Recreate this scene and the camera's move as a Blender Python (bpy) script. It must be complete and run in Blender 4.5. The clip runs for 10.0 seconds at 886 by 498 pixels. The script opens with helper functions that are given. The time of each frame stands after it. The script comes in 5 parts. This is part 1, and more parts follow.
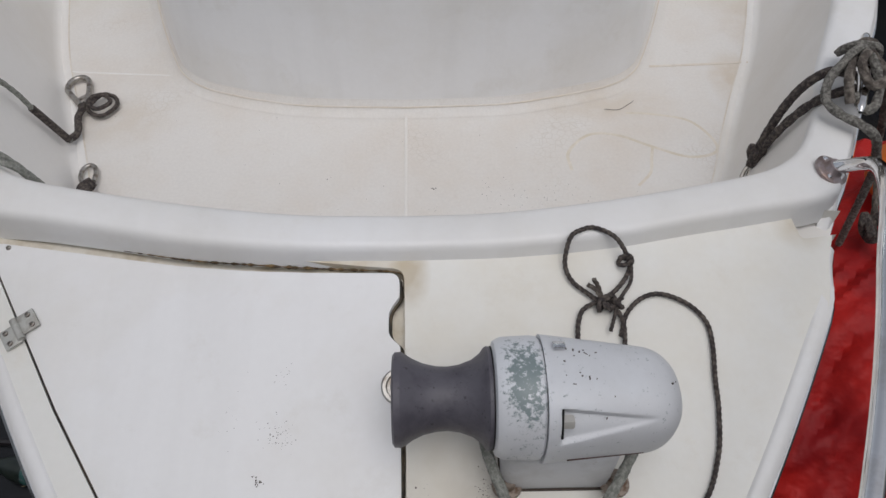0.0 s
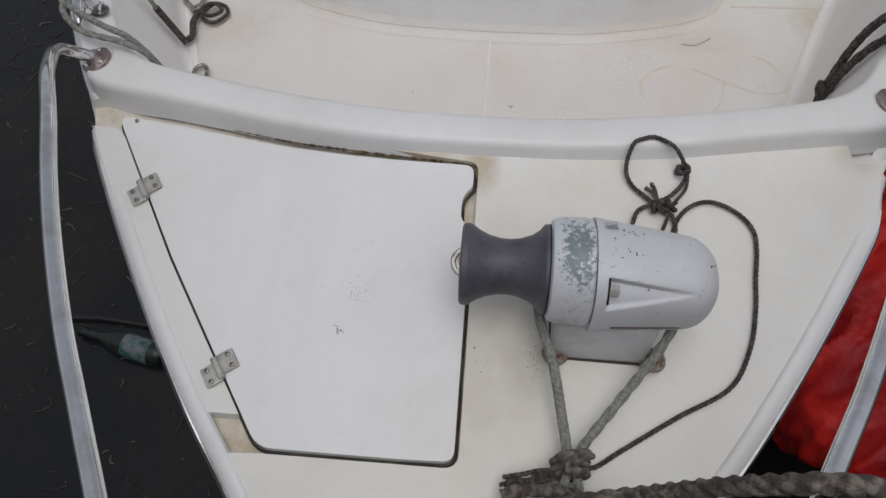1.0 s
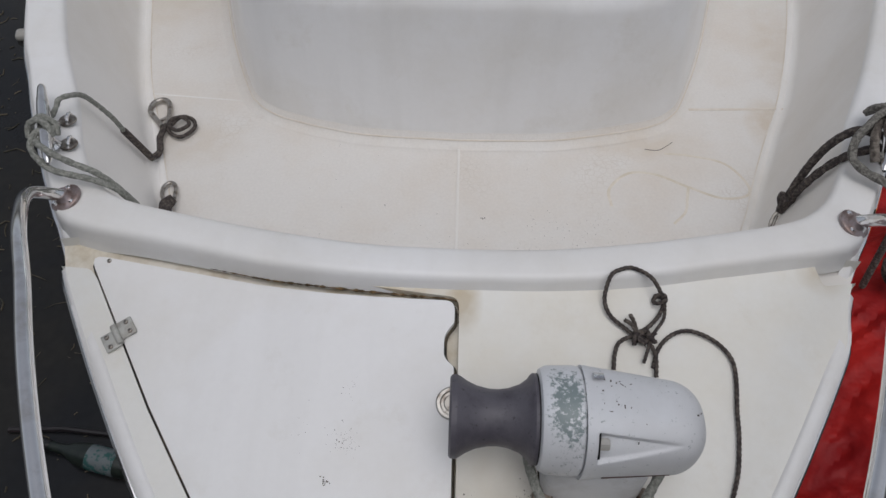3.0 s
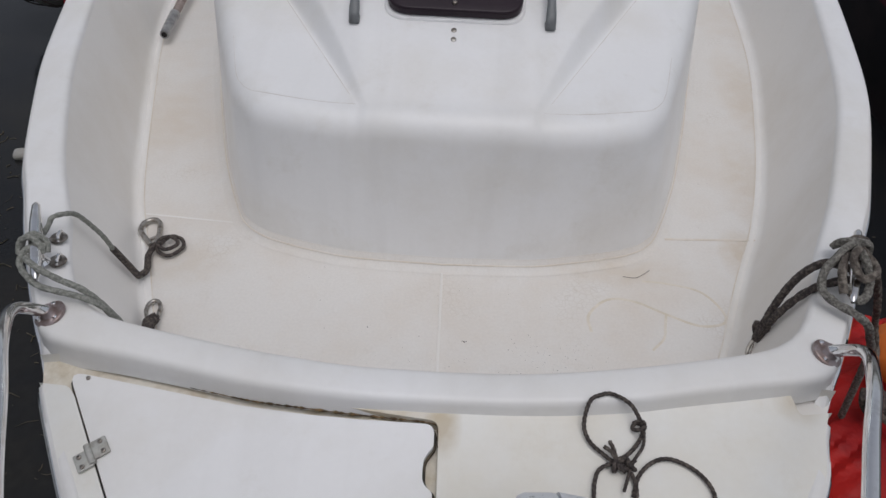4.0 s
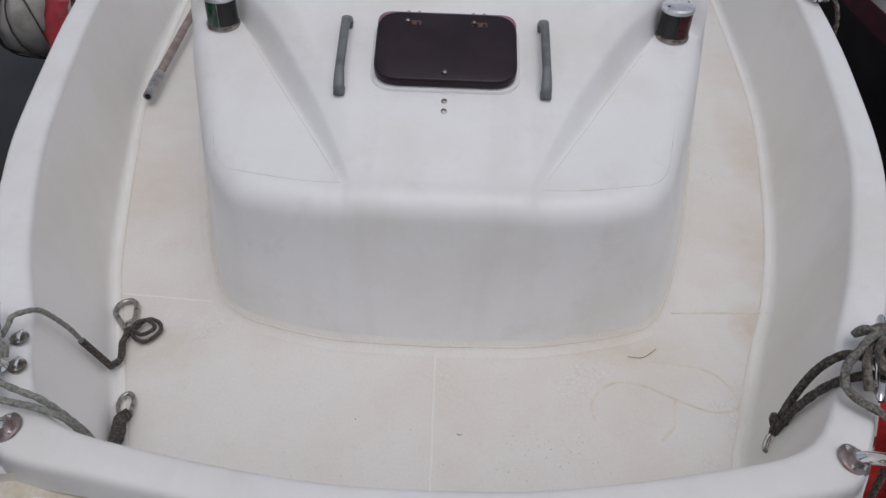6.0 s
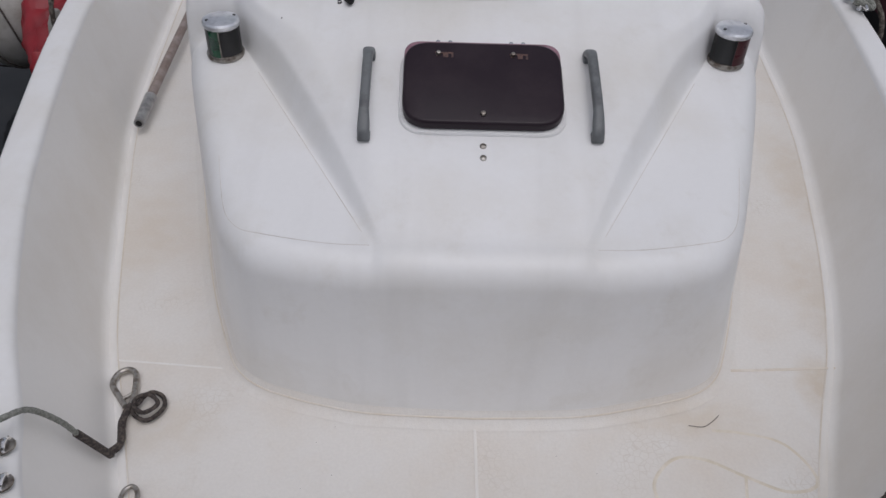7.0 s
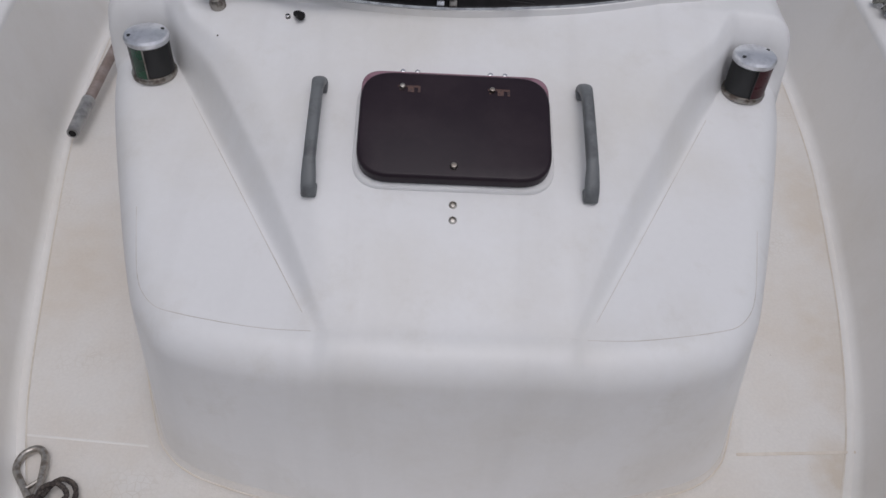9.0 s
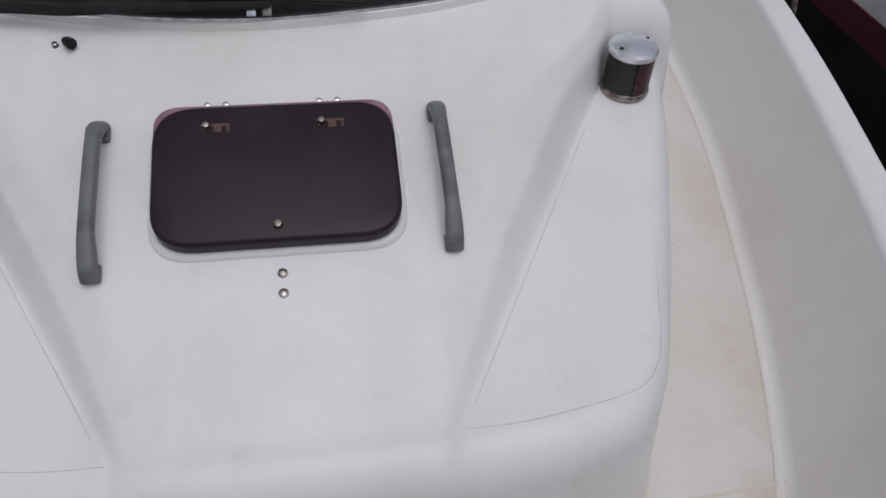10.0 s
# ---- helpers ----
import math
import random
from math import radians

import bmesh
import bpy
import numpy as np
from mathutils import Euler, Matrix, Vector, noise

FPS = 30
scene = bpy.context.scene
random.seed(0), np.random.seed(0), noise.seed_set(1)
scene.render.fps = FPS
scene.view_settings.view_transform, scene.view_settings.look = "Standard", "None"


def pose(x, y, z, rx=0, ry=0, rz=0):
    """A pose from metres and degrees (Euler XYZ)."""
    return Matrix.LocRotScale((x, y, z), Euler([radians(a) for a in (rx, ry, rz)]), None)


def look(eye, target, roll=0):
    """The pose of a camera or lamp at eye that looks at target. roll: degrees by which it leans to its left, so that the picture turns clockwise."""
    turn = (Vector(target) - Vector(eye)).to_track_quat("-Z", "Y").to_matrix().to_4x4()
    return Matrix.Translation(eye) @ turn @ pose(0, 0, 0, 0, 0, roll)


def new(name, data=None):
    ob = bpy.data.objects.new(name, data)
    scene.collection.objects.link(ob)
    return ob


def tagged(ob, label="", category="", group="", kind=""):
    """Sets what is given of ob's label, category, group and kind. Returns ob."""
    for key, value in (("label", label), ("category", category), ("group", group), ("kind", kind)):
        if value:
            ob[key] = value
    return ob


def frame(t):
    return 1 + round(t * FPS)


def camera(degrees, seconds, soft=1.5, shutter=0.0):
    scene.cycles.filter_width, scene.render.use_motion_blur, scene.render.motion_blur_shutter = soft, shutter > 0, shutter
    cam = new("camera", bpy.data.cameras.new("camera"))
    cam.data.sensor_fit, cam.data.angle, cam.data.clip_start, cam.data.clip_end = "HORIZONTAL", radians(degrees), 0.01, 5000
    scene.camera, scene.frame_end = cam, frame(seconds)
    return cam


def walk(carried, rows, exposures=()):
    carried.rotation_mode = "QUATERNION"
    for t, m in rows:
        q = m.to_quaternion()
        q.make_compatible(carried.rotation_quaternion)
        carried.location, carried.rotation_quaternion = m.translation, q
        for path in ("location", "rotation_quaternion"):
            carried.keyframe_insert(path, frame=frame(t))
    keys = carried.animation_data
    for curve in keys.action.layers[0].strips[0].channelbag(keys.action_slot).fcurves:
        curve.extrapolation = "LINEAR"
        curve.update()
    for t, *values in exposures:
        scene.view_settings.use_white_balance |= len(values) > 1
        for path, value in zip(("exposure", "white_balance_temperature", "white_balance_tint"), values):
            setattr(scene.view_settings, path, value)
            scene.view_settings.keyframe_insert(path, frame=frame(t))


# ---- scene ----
cam = camera(59.3, 10.0)
PATH = [
    (0, (0.031, -1.249, 1.124), (0.085, -0.015, -0.449), 1.2),
    (0.5, (0.034, -1.354, 1.134), (-0.052, -0.164, -0.47), 1.3),
    (1, (0.031, -1.408, 1.161), (-0.088, -0.26, -0.473), -1.0),
    (1.5, (0.021, -1.392, 1.165), (-0.117, -0.266, -0.482), -1.0),
    (2, (0.005, -1.361, 1.188), (-0.128, -0.175, -0.417), -0.5),
    (2.5, (-0.004, -1.339, 1.2), (-0.069, -0.097, -0.366), 1.4),
    (2.7, (-0.014, -1.305, 1.217), (-0.052, -0.071, -0.356), 1.5),
    (3.8, (-0.004, -1.29, 1.294), (-0.003, 0.119, -0.125), 1.4),
    (4, (-0.008, -1.311, 1.265), (0.002, 0.165, -0.085), 3.2),
    (4.5, (-0.009, -1.304, 1.279), (0.0, 0.23, -0.004), 2.4),
    (5, (-0.01, -1.29, 1.285), (0.004, 0.275, 0.04), 2.4),
    (5.2, (-0.013, -1.275, 1.284), (0.014, 0.292, 0.041), 2.0),
    (6.3, (0.012, -1.128, 1.281), (-0.002, 0.385, -0.027), 2.7),
    (6.5, (-0.012, -1.111, 1.26), (-0.021, 0.406, -0.043), 3.5),
    (7, (-0.099, -0.917, 1.27), (-0.059, 0.581, -0.055), 2.3),
    (7.5, (-0.148, -0.822, 1.302), (-0.003, 0.677, -0.014), 3.5),
    (8, (-0.13, -0.751, 1.302), (0.043, 0.725, -0.036), 4.9),
    (8.5, (-0.081, -0.676, 1.28), (0.031, 0.795, -0.071), 4.3),
    (9, (-0.051, -0.614, 1.248), (0.013, 0.815, -0.15), 4.0),
    (9.5, (-0.033, -0.508, 1.242), (0.13, 0.927, -0.142), 4.6),
    (10, (0.061, -0.371, 1.162), (0.343, 1.008, -0.258), 4.2),
]
walk(cam, [(t, look(eye, target, roll)) for t, eye, target, roll in PATH], [(0, -0.60, 6390, 11), (0.6, -0.73, 6380, 11), (1.4, -0.74, 6370, 11), (2.6, -0.72, 6350, 11), (4.5, -0.70, 6300, 12), (10, -0.84, 6270, 14)])

# ---- light ----
world = bpy.data.worlds.new("overcast_sky")
scene.world = world
world.use_nodes = True
wn, wl = world.node_tree.nodes, world.node_tree.links
sky = wn.new("ShaderNodeTexSky")
sky.sky_type, sky.sun_disc = "NISHITA", False
sky.sun_elevation, sky.sun_rotation = radians(70), radians(160)
sky.air_density, sky.dust_density, sky.ozone_density = 1.0, 4.0, 1.0
pale = wn.new("ShaderNodeHueSaturation")
pale.inputs["Saturation"].default_value = 0.3
wl.new(sky.outputs[0], pale.inputs["Color"])
wl.new(pale.outputs[0], wn["Background"].inputs[0])
wn["Background"].inputs[1].default_value = 0.165
sun = new("sun", bpy.data.lights.new("sun", "SUN"))
sun.data.energy, sun.data.angle, sun.data.color = 0.55, radians(40), (1.0, 0.98, 0.965)
sun.matrix_world = look((0.1, -0.9, 9.0), (0, 0, 0))


# ---- materials ----
def links(mat):
    return mat.node_tree.nodes, mat.node_tree.links


def surface(name, base, rough=0.5, metal=0.0, spots=None, scale=6.0, low=0.45, high=0.62, grain=0.06, fine=90.0, bump=0.0,
          bump_scale=200.0, coat=0.0, rough_var=0.1, deep=0.002, mid=None):
    """A surface with two scales of variation: broad stains towards the colour spots, and fine grain in value and relief."""
    mat = bpy.data.materials.new(name)
    mat.use_nodes = True
    n, l = links(mat)
    b = n["Principled BSDF"]
    b.inputs["Metallic"].default_value = metal
    b.inputs["Coat Weight"].default_value = coat
    at = n.new("ShaderNodeTexCoord")
    big = n.new("ShaderNodeTexNoise")
    big.inputs["Scale"].default_value, big.inputs["Detail"].default_value = scale, 8
    big.inputs["Roughness"].default_value = 0.62
    l.new(at.outputs["Object"], big.inputs["Vector"])
    ramp = n.new("ShaderNodeMapRange")
    ramp.inputs[1].default_value, ramp.inputs[2].default_value = low, high
    l.new(big.outputs[0], ramp.inputs[0])
    mix = n.new("ShaderNodeMixRGB")
    mix.inputs[1].default_value = (*base, 1)
    mix.inputs[2].default_value = (*(spots or [c * 0.9 for c in base]), 1)
    l.new(ramp.outputs[0], mix.inputs[0])
    stained = mix.outputs[0]
    if mid:
        tone, mid_scale, mid_low, mid_high, amount = mid
        patch = n.new("ShaderNodeTexNoise")
        patch.inputs["Scale"].default_value, patch.inputs["Detail"].default_value = mid_scale, 10
        patch.inputs["Roughness"].default_value = 0.7
        l.new(at.outputs["Object"], patch.inputs["Vector"])
        cover = n.new("ShaderNodeMapRange")
        cover.inputs[1].default_value, cover.inputs[2].default_value, cover.inputs[4].default_value = mid_low, mid_high, amount
        l.new(patch.outputs[0], cover.inputs[0])
        over = n.new("ShaderNodeMixRGB")
        over.inputs[2].default_value = (*tone, 1)
        l.new(cover.outputs[0], over.inputs[0])
        l.new(stained, over.inputs[1])
        stained = over.outputs[0]
    small = n.new("ShaderNodeTexNoise")
    small.inputs["Scale"].default_value, small.inputs["Detail"].default_value = fine, 5
    l.new(at.outputs["Object"], small.inputs["Vector"])
    value = n.new("ShaderNodeMapRange")
    value.inputs[3].default_value, value.inputs[4].default_value = 1 - grain, 1 + grain
    l.new(small.outputs[0], value.inputs[0])
    times = n.new("ShaderNodeMixRGB")
    times.blend_type, times.inputs[0].default_value = "MULTIPLY", 1.0
    l.new(stained, times.inputs[1])
    l.new(value.outputs[0], times.inputs[2])
    out = times.outputs[0]
    l.new(out, b.inputs["Base Color"])
    r = n.new("ShaderNodeMapRange")
    r.inputs[3].default_value, r.inputs[4].default_value = max(0.02, rough - rough_var), min(1, rough + rough_var)
    l.new(big.outputs[0], r.inputs[0])
    l.new(r.outputs[0], b.inputs["Roughness"])
    if bump:
        tex = n.new("ShaderNodeTexNoise")
        tex.inputs["Scale"].default_value, tex.inputs["Detail"].default_value = bump_scale, 4
        l.new(at.outputs["Object"], tex.inputs["Vector"])
        bp = n.new("ShaderNodeBump")
        bp.inputs["Strength"].default_value, bp.inputs["Distance"].default_value = bump, deep
        l.new(tex.outputs[0], bp.inputs["Height"])
        l.new(bp.outputs[0], b.inputs["Normal"])
    return mat


GEL = surface("white_gelcoat", (0.80, 0.80, 0.80), 0.38, spots=(0.715, 0.695, 0.655), scale=2.5, low=0.42, high=0.75, grain=0.02, bump=0.06, bump_scale=35, mid=((0.62, 0.59, 0.53), 11, 0.56, 0.74, 0.3))
DECK = surface("yellowed_deck_gelcoat", (0.775, 0.77, 0.735), 0.42, spots=(0.72, 0.685, 0.60), scale=3.5, low=0.40, high=0.72, grain=0.025, bump=0.06, bump_scale=35, mid=((0.60, 0.54, 0.43), 9, 0.56, 0.76, 0.35))
MOULD = surface("brown_mould", (0.055, 0.035, 0.018), 0.85, spots=(0.20, 0.13, 0.06), scale=45, low=0.42, high=0.6, grain=0.3)
CREAM = surface("cream_nonskid_gelcoat", (0.735, 0.714, 0.682), 0.62, spots=(0.69, 0.638, 0.575), scale=3.2, low=0.44, high=0.74, grain=0.07, fine=160, bump=0.4, bump_scale=420, mid=((0.52, 0.46, 0.39), 22, 0.58, 0.80, 0.22))


def crazed(mat):
    """Fine honeycomb cracks in scattered patches of the non-slip floor."""
    n, l = links(mat)
    b = n["Principled BSDF"]
    old = b.inputs["Base Color"].links[0].from_socket
    at = n.new("ShaderNodeTexCoord")
    cell = n.new("ShaderNodeTexVoronoi"); cell.feature = "DISTANCE_TO_EDGE"; cell.inputs["Scale"].default_value = 75
    patch = n.new("ShaderNodeTexNoise"); patch.inputs["Scale"].default_value = 4.5; patch.inputs["Detail"].default_value = 6
    l.new(at.outputs["Object"], cell.inputs["Vector"]); l.new(at.outputs["Object"], patch.inputs["Vector"])
    line = n.new("ShaderNodeMapRange"); line.inputs[1].default_value, line.inputs[2].default_value = 0.07, 0.02
    l.new(cell.outputs["Distance"], line.inputs[0])
    where = n.new("ShaderNodeMapRange"); where.inputs[1].default_value, where.inputs[2].default_value, where.inputs[4].default_value = 0.56, 0.68, 0.3
    l.new(patch.outputs[0], where.inputs[0])
    both = n.new("ShaderNodeMath"); both.operation = "MULTIPLY"
    l.new(line.outputs[0], both.inputs[0]); l.new(where.outputs[0], both.inputs[1])
    mix = n.new("ShaderNodeMixRGB"); mix.inputs[2].default_value = (0.50, 0.44, 0.36, 1)
    l.new(both.outputs[0], mix.inputs[0]); l.new(old, mix.inputs[1]); l.new(mix.outputs[0], b.inputs["Base Color"])


def blotch(mat, centre, size, tone, amount):
    """A ragged stain of a given size at one place on a surface."""
    n, l = links(mat)
    b = n["Principled BSDF"]
    old = b.inputs["Base Color"].links[0].from_socket
    at = n.new("ShaderNodeTexCoord")
    place = n.new("ShaderNodeMapping"); place.vector_type = "TEXTURE"
    place.inputs["Location"].default_value, place.inputs["Scale"].default_value = centre, size
    l.new(at.outputs["Object"], place.inputs["Vector"])
    ball = n.new("ShaderNodeTexGradient"); ball.gradient_type = "SPHERICAL"
    l.new(place.outputs[0], ball.inputs["Vector"])
    ragged = n.new("ShaderNodeTexNoise"); ragged.inputs["Scale"].default_value = 26; ragged.inputs["Detail"].default_value = 8
    l.new(at.outputs["Object"], ragged.inputs["Vector"])
    both = n.new("ShaderNodeMath"); both.operation = "MULTIPLY"
    l.new(ball.outputs["Fac"], both.inputs[0]); l.new(ragged.outputs[0], both.inputs[1])
    cover = n.new("ShaderNodeMapRange"); cover.inputs[1].default_value, cover.inputs[2].default_value, cover.inputs[4].default_value = 0.03, 0.40, amount
    l.new(both.outputs[0], cover.inputs[0])
    mix = n.new("ShaderNodeMixRGB"); mix.inputs[2].default_value = (*tone, 1)
    l.new(cover.outputs[0], mix.inputs[0]); l.new(old, mix.inputs[1]); l.new(mix.outputs[0], b.inputs["Base Color"])


def streaked(mat, tone, amount):
    """Faint runs of dirt along the boat, left by rain."""
    n, l = links(mat)
    b = n["Principled BSDF"]
    old = b.inputs["Base Color"].links[0].from_socket
    at = n.new("ShaderNodeTexCoord")
    draw = n.new("ShaderNodeMapping"); draw.inputs["Scale"].default_value = (17, 1.6, 1.6)
    l.new(at.outputs["Object"], draw.inputs["Vector"])
    runs = n.new("ShaderNodeTexNoise"); runs.inputs["Scale"].default_value = 1.0; runs.inputs["Detail"].default_value = 7
    l.new(draw.outputs[0], runs.inputs["Vector"])
    cover = n.new("ShaderNodeMapRange"); cover.inputs[1].default_value, cover.inputs[2].default_value, cover.inputs[4].default_value = 0.50, 0.75, amount
    l.new(runs.outputs[0], cover.inputs[0])
    mix = n.new("ShaderNodeMixRGB"); mix.inputs[2].default_value = (*tone, 1)
    l.new(cover.outputs[0], mix.inputs[0]); l.new(old, mix.inputs[1]); l.new(mix.outputs[0], b.inputs["Base Color"])


streaked(GEL, (0.58, 0.57, 0.55), 0.15)
crazed(CREAM)
for centre, size, amount in (((.735, .10, 0), (.07, .12, .2), .5), ((.83, .40, 0), (.10, .30, .2), .3), ((.93, .85, 0), (.10, .35, .2), .3), ((-.80, .55, 0), (.14, .30, .2), .2), ((-.60, -.02, 0), (.16, .10, .2), .25), ((.42, .02, 0), (.20, .06, .2), .3)):
    blotch(CREAM, centre, size, (0.55, 0.44, 0.30), amount)
blotch(DECK, (.012, -.60, .24), (.035, .06, .2), (0.45, 0.36, 0.22), .7)
blotch(DECK, (-.12, -.582, .24), (.17, .022, .2), (0.52, 0.42, 0.27), .7)
blotch(DECK, (-.36, -.552, .24), (.16, .028, .2), (0.55, 0.46, 0.32), .6)
blotch(DECK, (.60, -.51, .24), (.05, .05, .2), (0.50, 0.42, 0.29), .5)
blotch(DECK, (.10, -.90, .18), (.05, .09, .2), (0.40, 0.37, 0.31), .5)
blotch(DECK, (.03, -.93, .18), (.09, .16, .2), (0.52, 0.47, 0.38), .4)
LINER = surface("weathered_liner_gelcoat", (0.81, 0.795, 0.77), 0.5, spots=(0.72, 0.685, 0.63), scale=2.2, low=0.45, high=0.8, grain=0.02, bump=0.08, bump_scale=40)
GUTTER = surface("stained_gutter", (0.74, 0.70, 0.61), 0.6, spots=(0.46, 0.37, 0.23), scale=14, low=0.42, high=0.72, grain=0.08)
SEAM = surface("grubby_sealant", (0.68, 0.62, 0.535), 0.7, spots=(0.74, 0.70, 0.64), scale=9, grain=0.1)
STAIN = surface("old_rope_stain", (0.64, 0.58, 0.47), 0.65, spots=(0.74, 0.69, 0.61), scale=16, low=0.4, high=0.6, grain=0.08, fine=160)
STEEL = surface("polished_stainless_steel", (0.82, 0.82, 0.83), 0.09, 1.0, spots=(0.70, 0.68, 0.66), scale=20, grain=0.04, rough_var=0.03)
DULL = surface("tarnished_steel", (0.38, 0.36, 0.33), 0.38, 1.0, spots=(0.17, 0.14, 0.12), scale=60, grain=0.1)
TARNISH = surface("dulled_steel", (0.46, 0.44, 0.41), 0.32, 0.9, spots=(0.24, 0.21, 0.18), scale=70, grain=0.1)
FLANGE = surface("rust_tinged_flange", (0.34, 0.29, 0.29), 0.35, 0.6, spots=(0.21, 0.15, 0.13), scale=45, grain=0.15)
BRIGHT = surface("brushed_chrome", (0.88, 0.89, 0.92), 0.34, 1.0, spots=(0.70, 0.71, 0.74), scale=40, grain=0.05)
CHROME = surface("worn_chrome", (0.74, 0.75, 0.77), 0.22, 1.0, spots=(0.5, 0.5, 0.52), scale=40, grain=0.05)
GREY_CAST = surface("grey_cast_alloy", (0.46, 0.46, 0.43), 0.5, 0.2, spots=(0.34, 0.33, 0.30), scale=60, grain=0.08, bump=0.2)
HANDLE_GREY = surface("grey_plastic", (0.15, 0.16, 0.165), 0.45, spots=(0.10, 0.105, 0.11), scale=30, grain=0.06)
RUSTY = surface("rust_stained_steel", (0.30, 0.25, 0.21), 0.5, 0.5, spots=(0.14, 0.09, 0.06), scale=120, grain=0.15)
RUST = surface("rusty_hinge_steel", (0.11, 0.055, 0.045), 0.6, spots=(0.05, 0.03, 0.03), scale=200, grain=0.2)
DRUM = surface("slate_plastic", (0.088, 0.083, 0.100), 0.5, spots=(0.065, 0.06, 0.075), scale=30, grain=0.12, bump=0.25, bump_scale=120, mid=((0.02, 0.018, 0.022), 130, 0.60, 0.66, 0.8))
BLACK = surface("black_rubber", (0.010, 0.009, 0.010), 0.6, spots=(0.018, 0.016, 0.018), scale=30, grain=0.1)
BLACK.node_tree.nodes["Principled BSDF"].inputs["Specular IOR Level"].default_value = 0.25
GAP = surface("shaded_grimy_gap", (0.03, 0.027, 0.022), 0.8, spots=(0.09, 0.07, 0.045), scale=30, grain=0.2)
SMOKED = surface("smoked_acrylic", (0.022, 0.014, 0.020), 0.30, spots=(0.030, 0.020, 0.026), scale=9, grain=0.1, rough_var=0.05)
SMOKED.node_tree.nodes["Principled BSDF"].inputs["Specular IOR Level"].default_value = 0.2
HAIRLINE = surface("dirty_hairline", (0.66, 0.63, 0.59), 0.6, spots=(0.50, 0.46, 0.40), scale=12, grain=0.1)
PINK_EDGE = surface("pinkish_acrylic_edge", (0.30, 0.17, 0.21), 0.3, spots=(0.2, 0.1, 0.13), scale=30)
ROPE_DARK = surface("weathered_dark_rope", (0.04, 0.032, 0.031), 0.9, spots=(0.125, 0.105, 0.09), scale=160, grain=0.3, fine=500, bump=0.7, bump_scale=700)
ROPE_GREY = surface("grey_green_braid", (0.18, 0.185, 0.165), 0.9, spots=(0.30, 0.305, 0.275), scale=190, low=0.42, high=0.58, grain=0.25, fine=600, bump=0.7, bump_scale=600)
ROPE_MID = surface("weathered_braid", (0.105, 0.10, 0.088), 0.9, spots=(0.25, 0.24, 0.215), scale=190, low=0.44, high=0.6, grain=0.25, fine=600, bump=0.7, bump_scale=600)
ROPE_BROWN = surface("brown_laid_rope", (0.07, 0.057, 0.048), 0.9, spots=(0.22, 0.195, 0.165), scale=70, grain=0.25, fine=500, bump=0.7, bump_scale=600)
RED = surface("red_coated_fabric", (0.44, 0.014, 0.011), 0.55, spots=(0.24, 0.006, 0.008), scale=4, grain=0.06, bump=0.8, bump_scale=8, deep=0.03)
RED.node_tree.nodes["Principled BSDF"].inputs["Specular IOR Level"].default_value = 0.25
ORANGE = surface("orange_plastic", (0.75, 0.19, 0.03), 0.4, grain=0.05)
OFFWHITE = surface("chalky_white_vinyl", (0.42, 0.41, 0.39), 0.5, spots=(0.30, 0.29, 0.26), scale=8, grain=0.06)
CRIMSON = surface("faded_crimson_tarpaulin", (0.26, 0.008, 0.016), 0.5, spots=(0.17, 0.005, 0.010), scale=6, grain=0.06, bump=0.5, bump_scale=9, deep=0.012)
NAVY = surface("dark_hull_paint", (0.014, 0.012, 0.014), 0.35, spots=(0.03, 0.022, 0.024), scale=4, grain=0.1)
MAROON = surface("maroon_stripe", (0.09, 0.02, 0.03), 0.4)
COVER = surface("grey_boat_cover", (0.17, 0.17, 0.17), 0.8, spots=(0.1, 0.1, 0.1), scale=5, grain=0.08, bump=0.3, bump_scale=20)
CONCRETE = surface("weathered_concrete", (0.30, 0.29, 0.27), 0.85, spots=(0.22, 0.21, 0.19), scale=1.6, low=0.35, high=0.7, grain=0.12, fine=60, bump=0.4, bump_scale=45, mid=((0.13, 0.13, 0.10), 5, 0.55, 0.8, 0.4))
WOOD = surface("grey_brown_pole", (0.22, 0.17, 0.15), 0.6, spots=(0.32, 0.27, 0.25), scale=18, grain=0.12)
ALLOY = surface("dull_aluminium", (0.42, 0.42, 0.42), 0.42, 0.6, spots=(0.26, 0.26, 0.26), scale=25, grain=0.08)
LEAF = surface("dead_reed", (0.12, 0.10, 0.068), 0.8, spots=(0.03, 0.03, 0.02), scale=5, grain=0.2)
BOTTLE = surface("dirty_bottle", (0.010, 0.016, 0.014), 0.38, spots=(0.018, 0.025, 0.02), scale=40, grain=0.2)
PAPER = surface("faded_label", (0.13, 0.155, 0.165), 0.6, spots=(0.02, 0.085, 0.08), scale=45, low=0.47, high=0.55, grain=0.2)
GREEN_LENS = surface("green_lens", (0.004, 0.07, 0.03), 0.12, spots=(0.003, 0.035, 0.018), scale=30, coat=0.4)
RED_LENS = surface("red_lens", (0.05, 0.003, 0.008), 0.3, spots=(0.03, 0.003, 0.005), scale=30)
DARK_BACK = surface("black_lamp_body", (0.010, 0.010, 0.011), 0.3, grain=0.1)
SPECK = surface("dark_grime", (0.06, 0.045, 0.035), 0.8, grain=0.3)


